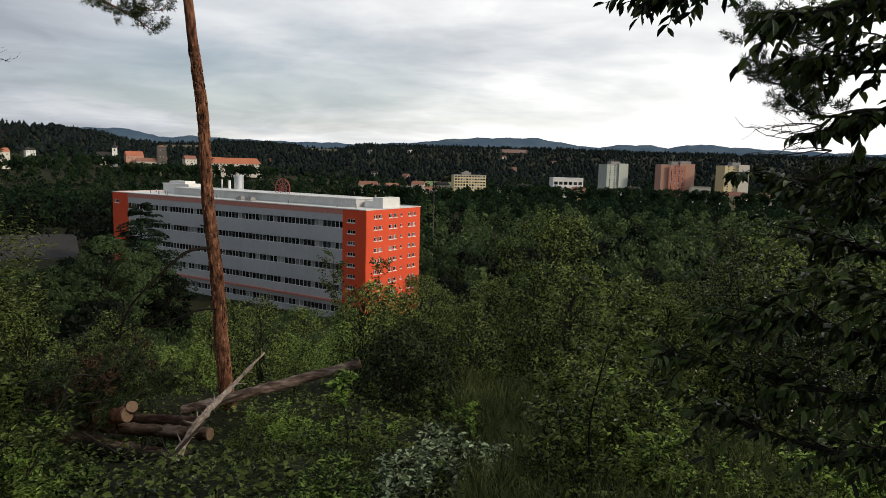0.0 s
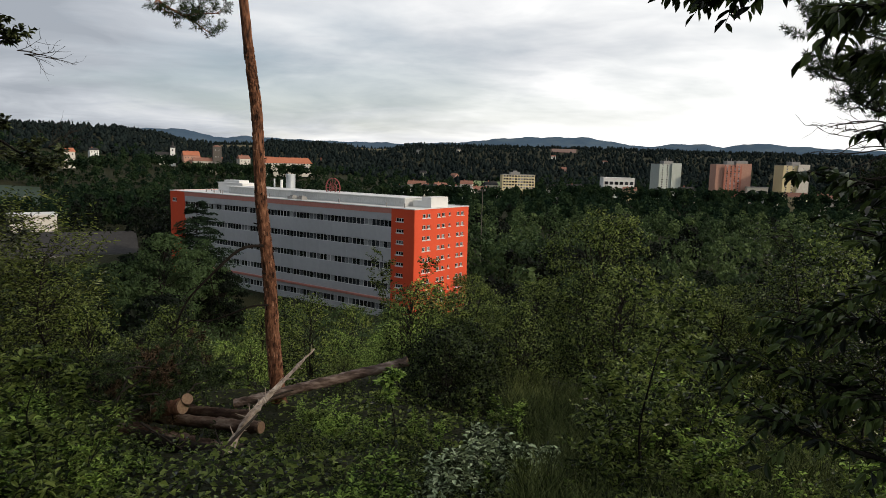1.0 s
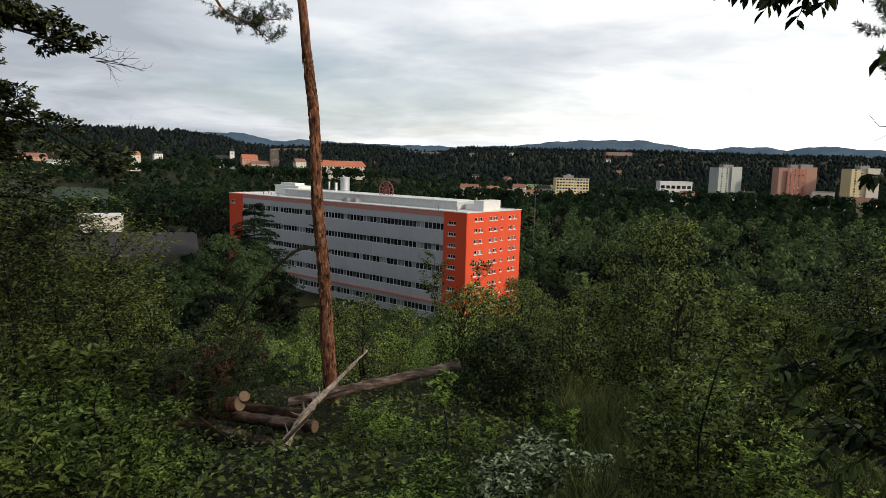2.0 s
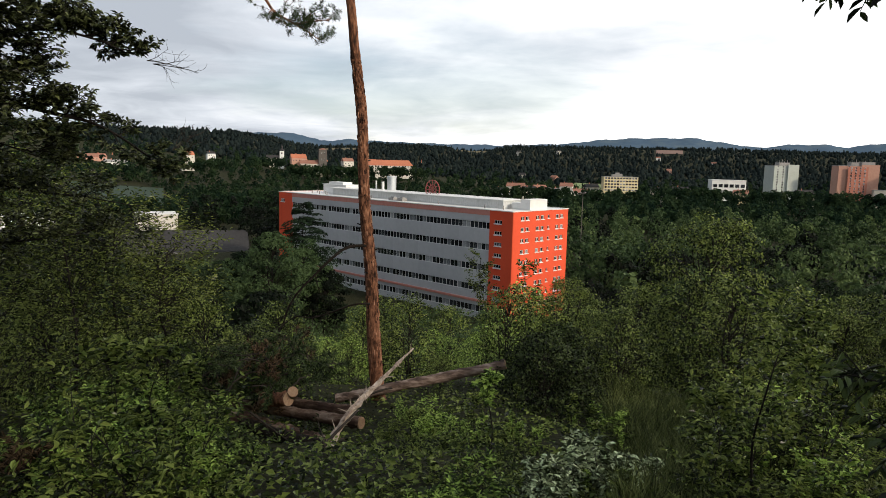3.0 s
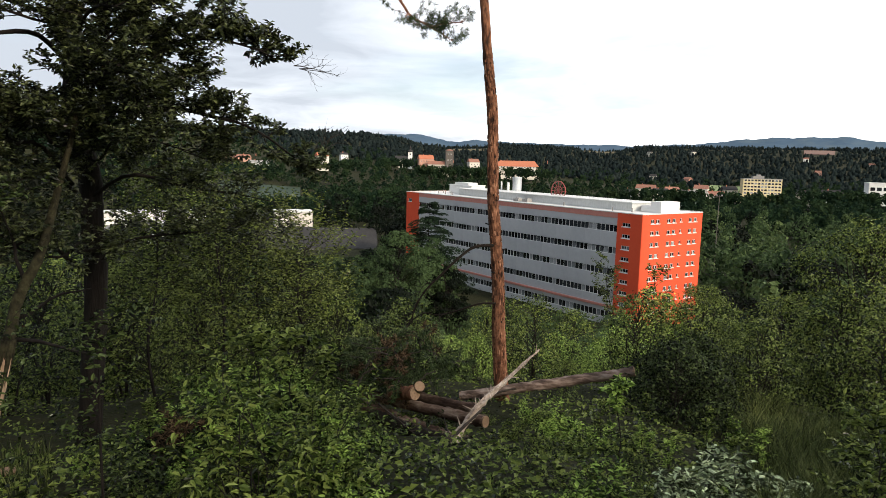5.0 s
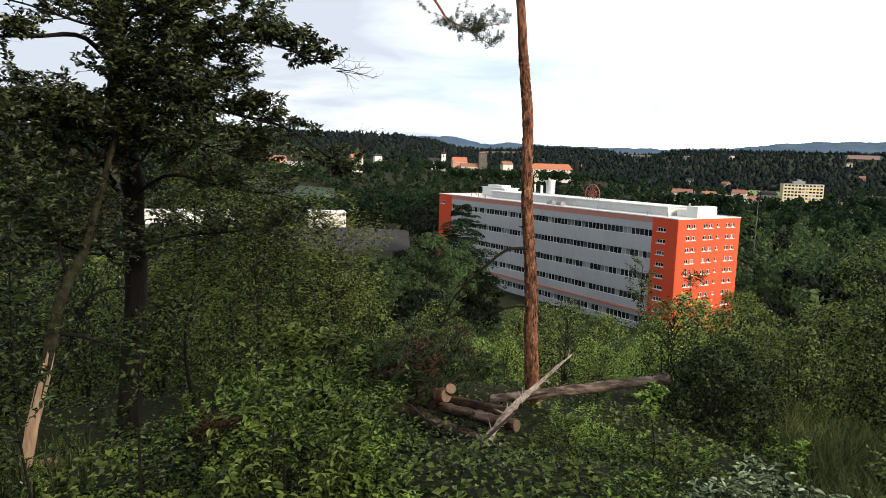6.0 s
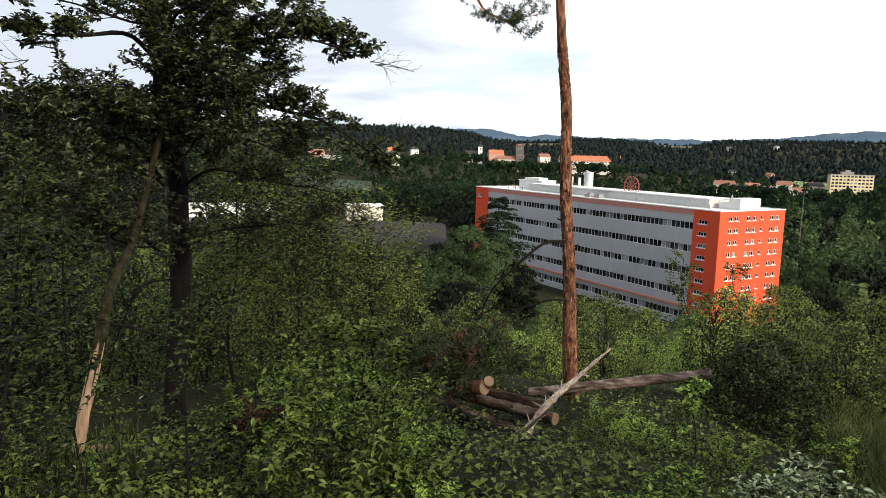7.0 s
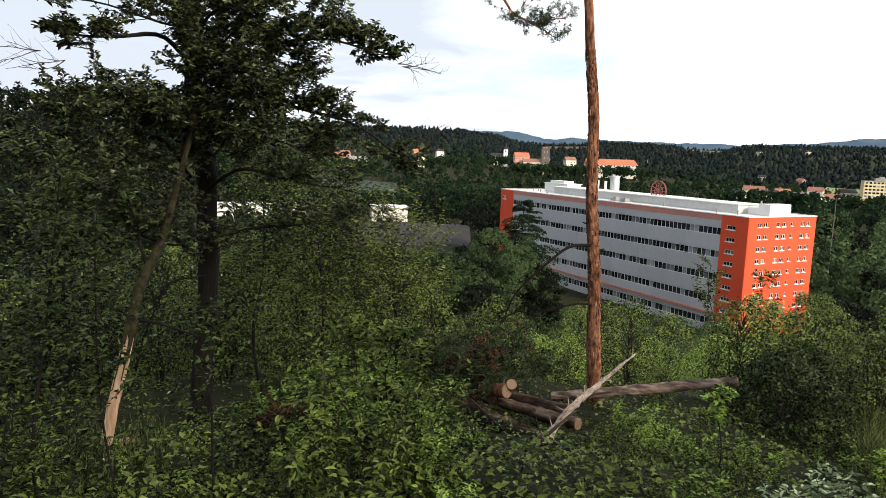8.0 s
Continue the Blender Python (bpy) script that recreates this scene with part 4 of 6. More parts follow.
def clump_tree(seed, height, width, low, n_clumps, clump, per, size, mat, name, label, group, stems=1):
    """A tree whose crown is many leaf clumps set round an egg-shaped outline, with dark gaps between; low is the crown's foot as a share of the height."""
    rng = np.random.default_rng(seed)
    t = thing(name, label, "tree", group=group)
    g = Geo()
    for k in range(stems):
        lean = rng.normal(size=2) * (0.12 if stems > 1 else 0.03)
        g.tube(limb(rng, (lean[0] * 0.6, lean[1] * 0.6, -0.02 * height), (lean[0], lean[1], 1), height * 0.86, 7, 0.05), np.linspace(0.017, 0.003, 8) * height / math.sqrt(stems), 7)
    lobes = []
    for i in range(n_clumps):
        h = (i + 0.5) / n_clumps
        a = i * 2.39996 + rng.normal() * 0.35
        rad = 0.5 * width * math.sin(math.pi * (0.10 + 0.86 * h) ** 0.85) ** 0.75 * rng.uniform(0.5, 1.08)
        c = np.array([math.cos(a) * rad, math.sin(a) * rad, height * (low + (0.97 - low) * h) + rng.normal() * 0.02 * height])
        lobes.append((*c, clump * rng.uniform(0.65, 1.3)))
        g.tube(np.array([(0, 0, max(0.2, c[2] / height - 0.16) * height), c * [0.55, 0.55, 0.97], c]), np.array([0.004, 0.0026, 0.001]) * height, 4, cap=False)
    part("trunk", g, M_BARK, t, smooth=True)
    fol = Geo()
    B, A, N, L = [], [], [], []
    for lx, ly, lz, lr in lobes:
        out = unit(np.array([lx, ly, (lz - height * (low + 0.2)) * 0.6]))
        d = unit(rng.normal(size=(per, 3)) + out * 0.8 + np.array([0, 0, 0.5]))
        B.append(np.array([lx, ly, lz]) + d * lr * rng.uniform(0.45, 1.15, per)[:, None] * np.array([1.15, 1.15, 0.75]))
        A.append(np.cross(d, rng.normal(size=(per, 3))) + out * 0.5 + np.array([0, 0, -0.25]))
        N.append(d * 0.7 + np.array([0, 0, 0.5]) + rng.normal(size=(per, 3)) * 0.4)
        L.append(size * rng.uniform(0.6, 1.3, per))
    L = np.concatenate(L)
    leaves(fol, np.concatenate(B), np.concatenate(A), np.concatenate(N), L, L * 0.6, fold=0.15)
    part("crown", fol, mat, t)
    return t


def conifer(seed, height, width, mat, label="dark conifer beside the factory"):
    """Whorls of drooping boughs, each a flat fan of needle sprays."""
    rng = np.random.default_rng(seed)
    t = thing("conifer_tree", label, "tree", group="valley trees")
    part("trunk", Geo().tube(limb(rng, (0, 0, -1), (0, 0, 1), height + 0.6, 5, 0.012), np.linspace(0.016, 0.001, 6) * height, 7), M_BARK, t, smooth=True)
    wood, B, A, N, L = Geo(), [], [], [], []
    for h in np.arange(0.12, 0.99, 0.035):
        reach = width * 0.5 * (1.02 - h) ** 0.72
        for k in range(int(5 + 4 * (1 - h))):
            a = rng.uniform(0, 6.28)
            ln = limb(rng, (0, 0, (h + rng.normal() * 0.012) * height), (math.cos(a), math.sin(a), 0.25), reach * rng.uniform(0.6, 1.15) + 0.4, 6, 0.07, -0.07)
            wood.tube(ln[::2], (0.06, 0.04, 0.015, 0.01)[:len(ln[::2])], 4, cap=False)
            side = np.array([-math.sin(a), math.cos(a), 0])
            for q in np.linspace(0.2, 1.0, 16):
                c, d = along(ln, q)
                w = reach * 0.30 * (1.15 - 0.7 * q)
                off = rng.uniform(-1, 1, 4)
                B.append(c + side * (off * w)[:, None] + rng.normal(size=(4, 3)) * 0.10)
                A.append(d + side * np.sign(off)[:, None] * 0.7 + np.array([0, 0, -0.25]) + rng.normal(size=(4, 3)) * 0.2)
                N.append(np.array([0, 0, 1.0]) + rng.normal(size=(4, 3)) * 0.3)
                L.append(rng.uniform(0.5, 1.0, 4))
    part("bough", wood, M_BARK, t, "drooping boughs")
    fol = Geo()
    L = np.concatenate(L)
    leaves(fol, np.concatenate(B), np.concatenate(A), np.concatenate(N), L, L * 0.5, fold=0.1)
    part("crown", fol, mat, t)
    return t


PLACED = set()


def scatter(variants, spots):
    """Sets the variants, in turn, at (x, y, z, scale, turn): first the plant itself, then copies of it."""
    for i, (x, y, z, s, a) in enumerate(spots):
        v = variants[i % len(variants)]
        m = pose(x, y, z, 0, 0, a) @ Matrix.Scale(s, 4)
        if v.name in PLACED:
            copy_thing(v, m)
        else:
            v.matrix_basis = m
            PLACED.add(v.name)


def drop_unplaced(variants):
    for v in variants:
        if v.name not in PLACED:
            for ob in [v, *v.children_recursive]:
                bpy.data.objects.remove(ob)


def leaf_wood(name, label, mat, rng, spots, n_lobes, per, size):
    """A closed wood of many crowns in one mesh; spots are (x, y, z, height, width)."""
    n = len(spots)
    sp = np.array(spots)
    ang, h = rng.uniform(0, 6.28, (n, n_lobes)), rng.uniform(0.2, 0.97, (n, n_lobes))
    rad = sp[:, 4:5] * 0.5 * np.sqrt(np.clip(1 - (2 * h - 1.0) ** 2, 0.05, 1)) * rng.uniform(0.3, 0.9, (n, n_lobes)) * (1.25 - 0.55 * h)
    c = np.stack([sp[:, 0:1] + np.cos(ang) * rad, sp[:, 1:2] + np.sin(ang) * rad, sp[:, 2:3] + h * sp[:, 3:4]], -1).reshape(-1, 1, 3)
    lr = (sp[:, 4:5] * rng.uniform(0.15, 0.27, (n, n_lobes))).reshape(-1, 1, 1)
    m = n * n_lobes
    d = unit(rng.normal(size=(m, per, 3)) + np.array([0, 0, 0.45]))
    p = (c + d * lr * rng.uniform(0.7, 1.1, (m, per, 1))).reshape(-1, 3)
    d = d.reshape(-1, 3)
    k = len(p)
    ln = size * rng.uniform(0.6, 1.35, k)
    g = Geo()
    v_along = np.cross(d, rng.normal(size=(k, 3))) + np.array([0, 0, -0.3])
    leaves(g, p, v_along, d + rng.normal(size=(k, 3)) * 0.22, ln, ln * 0.85, fold=0.1)
    return tagged(part(name, g, mat), label, "woods", kind="stuff")


for k, mat in enumerate((M_WOODS, M_WOODS_DARK)):
    leaf_wood("woods", "dense dark green woods over the valley", mat, np.random.default_rng(40 + k), [q for i, q in enumerate(far_spots) if (i % 5 in (1, 3)) == bool(k)], 6, 11, 2.5)


def beside_end(x, y):
    """Open ground by the orange end wall."""
    u = (x + 18.9) * -0.85 + (y - 170.1) * 0.527
    v = (x + 18.9) * -0.527 + (y - 170.1) * -0.85
    return -17 < u < 0 and -B_WID - 12 < v < 6


def in_factory(x, y, pad=5.0):
    u = (x + 18.9) * -0.85 + (y - 170.1) * 0.527
    v = (x + 18.9) * -0.527 + (y - 170.1) * -0.85
    return -pad < u < B_LEN + pad and -B_WID - pad < v < pad


def open_view(az, r):
    """True where trees would hide the factory, the sheds or the water."""
    if -27 < az < -0.5 and 95 < r < 178 + 90 * max(0.0, (-6 - az) / 20):
        return True
    if -39 < az < -27.5 and 170 < r < 330:
        return True
    if -38 < az < -33 and 330 < r < 425:
        return True
    return -41.2 < az < -34.4 and 520 < r < 700


VALLEY = [broad_tree(20 + i, 15, 9 + i % 3, 0.50, 84, 26, (M_TREE, M_TREE_DARK, M_TREE_DARK, M_TREE, M_TREE, M_TREE)[i]) for i in range(6)]
rng = np.random.default_rng(3)
spots, crowd = [], []
for _ in range(9000):
    az, r = rng.uniform(-66, 38), 100 * math.exp(rng.uniform(0.05, math.log(4.7)))
    x, y = place(az, r)
    gap = (4.6 + r * 0.004) ** 2
    if in_factory(x, y, 6) or beside_end(x, y) or open_view(az, r) or any((x - q[0]) ** 2 + (y - q[1]) ** 2 < gap for q in spots) or any((x - q[0]) ** 2 + (y - q[1]) ** 2 < gap for q in crowd):
        continue
    z = float(ground_z(x, y))
    if len(spots) < 62 and r < 240:
        spots.append((x, y, z, rng.uniform(0.85, 1.3), rng.uniform(0, 360)))
    else:
        crowd.append((x, y, z - 1, rng.uniform(12, 20), rng.uniform(8, 12)))
scatter(VALLEY, spots)
low = []
for _ in range(900):
    az, r = rng.uniform(-40, 0), rng.uniform(100, 300)
    x, y = place(az, r)
    top = 1.6 - r * math.tan(radians(np.interp(az, [-40, -28, -26, 0], [8.4, 8.4, 12.5, 12.5])))
    z = float(ground_z(x, y))
    if open_view(az, r) and not in_factory(x, y, 4) and top - z > 2.5 and not (-39 < az < -27 and r > 285):
        h = min(top - z, 9)
        low.append((x, y, z - 0.5, h, h * 1.1 + 2))
leaf_wood("woods", "low scrub on the valley floor", M_TREE, rng, low[:160], 9, 42, 0.55)
kinds = rng.integers(0, 6, 900)
for k, (mat, word) in enumerate(((M_TREE, "mid-green"), (M_TREE_DARK, "dark green"), (M_TREE_LIGHT, "light green"))):
    # Near trees often take the dark colour, standing for deep shade by the factory.
    own = [q for q, n in zip(crowd[:900], kinds) if (1 if q[0] < -20 or (q[1] < 200 and n < 3) else (0, 0, 1, 2, 2, 0)[n]) == k]
    leaf_wood("woods", "close-grown " + word + " broadleaf wood on the valley floor", mat, rng, own, 11, 22, 1.25)

# unseen trees added behind and beside the stand, to block sun and sky light
rng = np.random.default_rng(9)
behind = []
for a, r in ((107, 22), (116, 21), (127, 19), (150, 17), (168, 15), (188, 18), (210, 20), (140, 24)):
    x, y = place(a, r)
    behind.append((x, y, float(ground_z(x, y)), rng.uniform(0.8, 1.0), rng.uniform(0, 360)))
SHADE_TREES = [broad_tree(60 + i, 13, 7.5, 0.4, 60, 26, M_LEAF, "woodland_tree", "tall leafy tree of the wood by the path") for i in range(3)]
scatter(SHADE_TREES, behind)


# ---------------------------------------------------------------- shrubs of the slope
def shrub(seed, height, width, stems, sides, twigs, per, leaf, mat, name, label, group, aspect=0.5, full=False, droop=0.2, lift=0.05, stem_mat=None, fine=True):
    rng = np.random.default_rng(seed)
    t = thing(name, label, "shrub", group=group)
    wood, fol, lines = Geo(), Geo(), []
    for i in range(stems):
        a = rng.uniform(0, 6.28)
        out = rng.uniform(0.1, 0.55) * width / height
        st = limb(rng, (rng.normal() * 0.08 * width, rng.normal() * 0.08 * width, -0.15), (math.cos(a) * out, math.sin(a) * out, 1), height * rng.uniform(0.5, 1.08), 6, 0.09)
        wood.tube(st if fine else st[::2], np.linspace(0.008, 0.002, 7 if fine else 4) * height, 4, cap=False)
        for j in range(sides):
            k = rng.uniform(0.1, 0.98) * 6
            q = st[int(k)] + (st[min(int(k) + 1, 6)] - st[int(k)]) * (k % 1)
            b = rng.uniform(0, 6.28)
            ln = width * rng.uniform(0.22, 0.42) * (1.15 - 0.5 * k / 6)
            br = limb(rng, q, (math.cos(b), math.sin(b), rng.uniform(0.0, 0.8)), ln, 4, 0.15, lift)
            if fine or rng.uniform() < 0.35:
                wood.tube(br[::2], np.linspace(0.004, 0.0012, 3) * height, 3, cap=False)
            lines.append(br)
            for w in range(twigs):
                k2 = rng.uniform(0.3, 0.95) * 4
                q2 = br[int(k2)] + (br[min(int(k2) + 1, 4)] - br[int(k2)]) * (k2 % 1)
                lines.append(limb(rng, q2, unit(br[-1] - br[0]) + rng.normal(size=3) * 0.7, ln * rng.uniform(0.35, 0.6), 3, 0.15, lift))
    part("wood", wood, stem_mat or M_BARK, t, smooth=True)
    leaves(fol, *twig_leaves(rng, lines, per, leaf, aspect, droop), full=full)
    part("foliage", fol, mat, t)
    return t


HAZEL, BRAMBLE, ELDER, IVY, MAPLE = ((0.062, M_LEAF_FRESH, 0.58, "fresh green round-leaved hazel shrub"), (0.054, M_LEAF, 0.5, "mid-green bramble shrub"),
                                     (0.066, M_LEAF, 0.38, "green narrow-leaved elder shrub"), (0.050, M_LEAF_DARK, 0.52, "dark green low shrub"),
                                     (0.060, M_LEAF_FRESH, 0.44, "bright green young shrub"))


def kinds(seed, word, sorts, h, w, stems, sides, twigs, per, grow, full):
    """Shrubs of one height, one of each sort."""
    return [shrub(seed + i, h, w, stems, sides, twigs, per, leaf * grow, mat, "shrub", word + " " + label + " on the slope", "slope shrubs", asp, full, fine=full)
            for i, (leaf, mat, asp, label) in enumerate(sorts)]


NEAR_LOW = kinds(101, "low", (BRAMBLE, IVY, MAPLE, ELDER), 0.5, 0.9, 9, 6, 2, 8, 0.84, True)
NEAR_MID = kinds(111, "waist-high", (HAZEL, ELDER, BRAMBLE, IVY), 0.9, 1.1, 9, 7, 3, 8, 0.84, True)
NEAR_HIGH = kinds(121, "chest-high", (HAZEL, MAPLE, ELDER, BRAMBLE), 1.4, 1.3, 9, 9, 3, 9, 0.84, True)
SIDE_LOW = kinds(131, "low", (BRAMBLE, MAPLE, IVY), 0.5, 1.0, 8, 6, 2, 7, 1.15, False)
SIDE_MID = kinds(141, "waist-high", (ELDER, HAZEL, BRAMBLE, IVY), 0.9, 1.2, 8, 7, 2, 8, 1.2, False)
SIDE_HIGH = kinds(151, "chest-high", (ELDER, MAPLE, IVY, HAZEL), 1.4, 1.3, 8, 8, 3, 8, 1.2, False)
TALL = [clump_tree(201 + i, h, w, 0.06, 66, cl, 64, leaf * 0.86, mat, "tall_shrub", label, "tall shrubs", stems=4)
        for i, (h, w, cl, leaf, mat, label) in enumerate((
            (3.4, 2.7, 0.34, 0.11, M_LEAF_WILLOW, "tall green willow shrub on the slope"), (3.2, 2.9, 0.34, 0.115, M_LEAF_OLIVE, "tall olive green shrub on the slope"),
            (3.6, 2.4, 0.32, 0.11, M_LEAF, "tall slender shrub on the slope"), (3.0, 3.0, 0.36, 0.115, M_LEAF_DARK, "dark broad shrub on the slope"),
            (3.4, 2.6, 0.34, 0.11, M_LEAF_FRESH, "light green birch shrub on the slope")))]
for v in TALL:
    tagged(v, category="shrub")
NEAR_AZ = [-75, -66, -64.5, -54, -51, -49, -47.5, -44.5, -43, -36, -34, -31.5, -29.5, -27.2, -21.0, -19.0, -17.0, -15.5, -13, -6, -4, 0.0, 3.0, 4.5, 9, 11, 17, 19, 22, 33, 42]
NEAR_EL = [-13, -14, -24, -24, -20, -20, -24.5, -24.5, -15.5, -15.5, -16, -21, -24.8, -28.0, -28.0, -25.2, -24.8, -21.8, -20.0, -19.4, -19.5, -22.5, -24, -28.5, -28.5, -15, -12, -13, -18, -18, -8]
FAR_AZ = [-75, -62, -50, -40, -33, -30, -24, -20, -10, -8, -5, -3, 0, 4, 6, 11, 13, 19, 22, 27, 40]
FAR_EL = [-6, -6, -7, -8.5, -9.5, -10.3, -11.0, -11.3, -10.9, -9.3, -7.9, -8.4, -9.6, -9.5, -8.5, -8.0, -9.0, -8.5, -6.5, -3.5, 0]


def shrub_spots(seed, n, r0, r1, gap, env_az, env_el, native, lo, hi, loose):
    rng = np.random.default_rng(seed)
    out = []
    for _ in range(n * 30):
        az, r = rng.uniform(-70, 37), math.exp(rng.uniform(math.log(r0), math.log(r1)))
        x, y = place(az, r)
        z = float(ground_z(x, y)) - 0.05
        top = 1.6 + r * math.tan(radians(np.interp(az, env_az, env_el) - abs(rng.normal()) * loose))
        s = (top - z) / native
        if s < lo:
            continue
        s = min(s, hi * rng.uniform(0.8, 1.0))
        if any((x - q[0]) ** 2 + (y - q[1]) ** 2 < (gap * (0.45 + 0.75 * s)) ** 2 for q in out):
            continue
        if any((x - px) ** 2 + (y - py) ** 2 < pr ** 2 for px, py, pr in KEEP_OUT):
            continue
        out.append((x, y, z, s, rng.uniform(0, 360)))
        if len(out) >= n:
            break
    return out


# bare spots: log pile, trunks, grass strip, the camera's own stand
KEEP_OUT = [(-3.2, 7.3, 0.75), (-2.95, 6.7, 0.5), (-2.5, 6.6, 0.35), (1.15, 9.4, 1.15), (0.9, 7.6, 0.55), (-4.0, 7.6, 0.6), (-2.7, 8.2, 0.3), (-3.07, 9.5, 0.3), (-6.04, 3.7, 0.5), (0, 0, 2.6)]
near_spots = shrub_spots(7, 310, 4.1, 14, 0.46, NEAR_AZ, NEAR_EL, 1.2, 0.22, 1.4, 2.2)


def kept(variants, words):
    return [v for v in variants if any(w in v["label"] for w in words)]


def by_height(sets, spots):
    """Each spot takes a variant near the height that it wants: light leaf colours stand for sun between oak and pine,
    dark ones for shade under the oak.
    """
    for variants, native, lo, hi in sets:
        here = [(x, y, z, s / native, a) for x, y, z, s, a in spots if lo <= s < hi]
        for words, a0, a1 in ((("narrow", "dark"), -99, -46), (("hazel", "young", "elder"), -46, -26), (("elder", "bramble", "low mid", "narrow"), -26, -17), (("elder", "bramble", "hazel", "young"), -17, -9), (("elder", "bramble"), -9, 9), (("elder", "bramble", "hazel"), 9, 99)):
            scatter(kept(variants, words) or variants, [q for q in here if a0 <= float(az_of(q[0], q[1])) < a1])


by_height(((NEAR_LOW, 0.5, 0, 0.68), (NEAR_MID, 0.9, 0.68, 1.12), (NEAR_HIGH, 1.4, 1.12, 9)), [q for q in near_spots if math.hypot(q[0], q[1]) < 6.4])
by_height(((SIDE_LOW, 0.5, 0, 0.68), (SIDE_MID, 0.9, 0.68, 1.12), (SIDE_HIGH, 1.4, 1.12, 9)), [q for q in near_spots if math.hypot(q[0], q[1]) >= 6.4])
drop_unplaced(NEAR_LOW + NEAR_MID + NEAR_HIGH + SIDE_LOW + SIDE_MID + SIDE_HIGH)
# leaves that grow in between the logs
for i, (a, r, k) in enumerate(((-18.3, 6.4, 0.6), (-28.5, 6.5, 0.7), (-16.5, 7.4, 0.7), (-22.3, 7.9, 0.7), (-19.0, 8.3, 0.7), (-14.5, 8.5, 0.75), (-11, 8.7, 0.75), (-30.0, 7.2, 1.0), (-25.6, 8.3, 0.8), (-12.8, 7.6, 1.0))):
    x, y = place(a, r)
    copy_thing(NEAR_LOW[(0, 2, 3, 1)[i % 4]], pose(x, y, float(ground_z(x, y)) - 0.03, 0, 0, 70 * i) @ Matrix.Scale(k, 4))
far_shrubs = shrub_spots(8, 136, 10.3, 70, 1.3, FAR_AZ, FAR_EL, 4.35, 0.2, 1.3, 0.9)
scatter([TALL[0], TALL[4], TALL[2], TALL[4]], [q for q in far_shrubs if -26 < float(az_of(q[0], q[1])) < -4])
scatter([TALL[2], TALL[3], TALL[1], TALL[2]], [q for q in far_shrubs if not -26 < float(az_of(q[0], q[1])) < -4])


def herb_layer(seed, n):
    """Low leaves of herbs, ivy and litter over the slope."""
    rng = np.random.default_rng(seed)
    az, r = rng.uniform(-70, 40, n), np.exp(rng.uniform(math.log(3.2), math.log(15), n))
    x, y = r * np.sin(np.radians(az)), r * np.cos(np.radians(az))
    lift = rng.uniform(0.0, 0.28, n) * (0.5 + 0.5 * np.sin(x * 2.1 + 1.3 * y))
    k = np.hypot(x + 3.4, y - 7.3) > 0.85
    x, y, lift, n = x[k], y[k], lift[k], int(k.sum())
    b = np.stack([x, y, bumpy(x, y) + np.maximum(lift, 0.01)], 1)
    a = np.stack([rng.normal(size=n), rng.normal(size=n), rng.normal(size=n) * 0.35], 1)
    ln = rng.uniform(0.035, 0.085, n)
    g = Geo()
    leaves(g, b, a, np.array([0, 0, 1.0]) + rng.normal(size=(n, 3)) * 0.4, ln, ln * 0.6)
    tagged(part("herb_layer", g, M_LEAF), "low green herbs and ivy covering the slope", "herbs", kind="stuff")


herb_layer(12, 32000)


# ---------------------------------------------------------------- trees and logs near the path
def spot(az, el, r):
    x, y = place(az, r)
    return np.array([x, y, 1.6 + r * math.tan(radians(el))])


def bend(points, n=14):
    """A smooth line through the points."""
    p = np.asarray(points, float)
    k = np.linspace(0, len(p) - 1, n)
    i = np.minimum(k.astype(int), len(p) - 2)
    u = (k - i)[:, None]
    a, b, c, d = p[np.maximum(i - 1, 0)], p[i], p[i + 1], p[np.minimum(i + 2, len(p) - 1)]
    return 0.5 * (2 * b + (c - a) * u + (2 * a - 5 * b + 4 * c - d) * u ** 2 + (3 * b - a - 3 * c + d) * u ** 3)


def tufts(rng, lines, per, count, length, width=0.07):
    """Needle tufts along twigs."""
    B, A = [], []
    for ln in lines:
        for k in np.linspace(0.35, 1.0, per):
            q, d = along(ln, k)
            a = unit(d * 0.7 + rng.normal(size=(count, 3)) * 0.75)
            B.append(np.repeat(q[None], count, 0))
            A.append(a)
    B, A = np.concatenate(B), np.concatenate(A)
    n = len(B)
    L = length * rng.uniform(0.7, 1.15, n)
    return B, A, rng.normal(size=(n, 3)), L, L * width


def side_lines(rng, line, n, length, lo=0.2, lift=0.1, up=0.4, wander=0.15):
    out = []
    for k in rng.uniform(lo, 1.0, n):
        q, d = along(line, k)
        s = unit(np.cross(d, rng.normal(size=3)))
        s[2] = abs(s[2]) * up if rng.uniform() < 0.7 else s[2] * 0.5
        out.append(limb(rng, q, d * 0.6 + s, length * rng.uniform(0.6, 1.2) * (1.15 - 0.5 * k), 5, wander, lift))
    return out


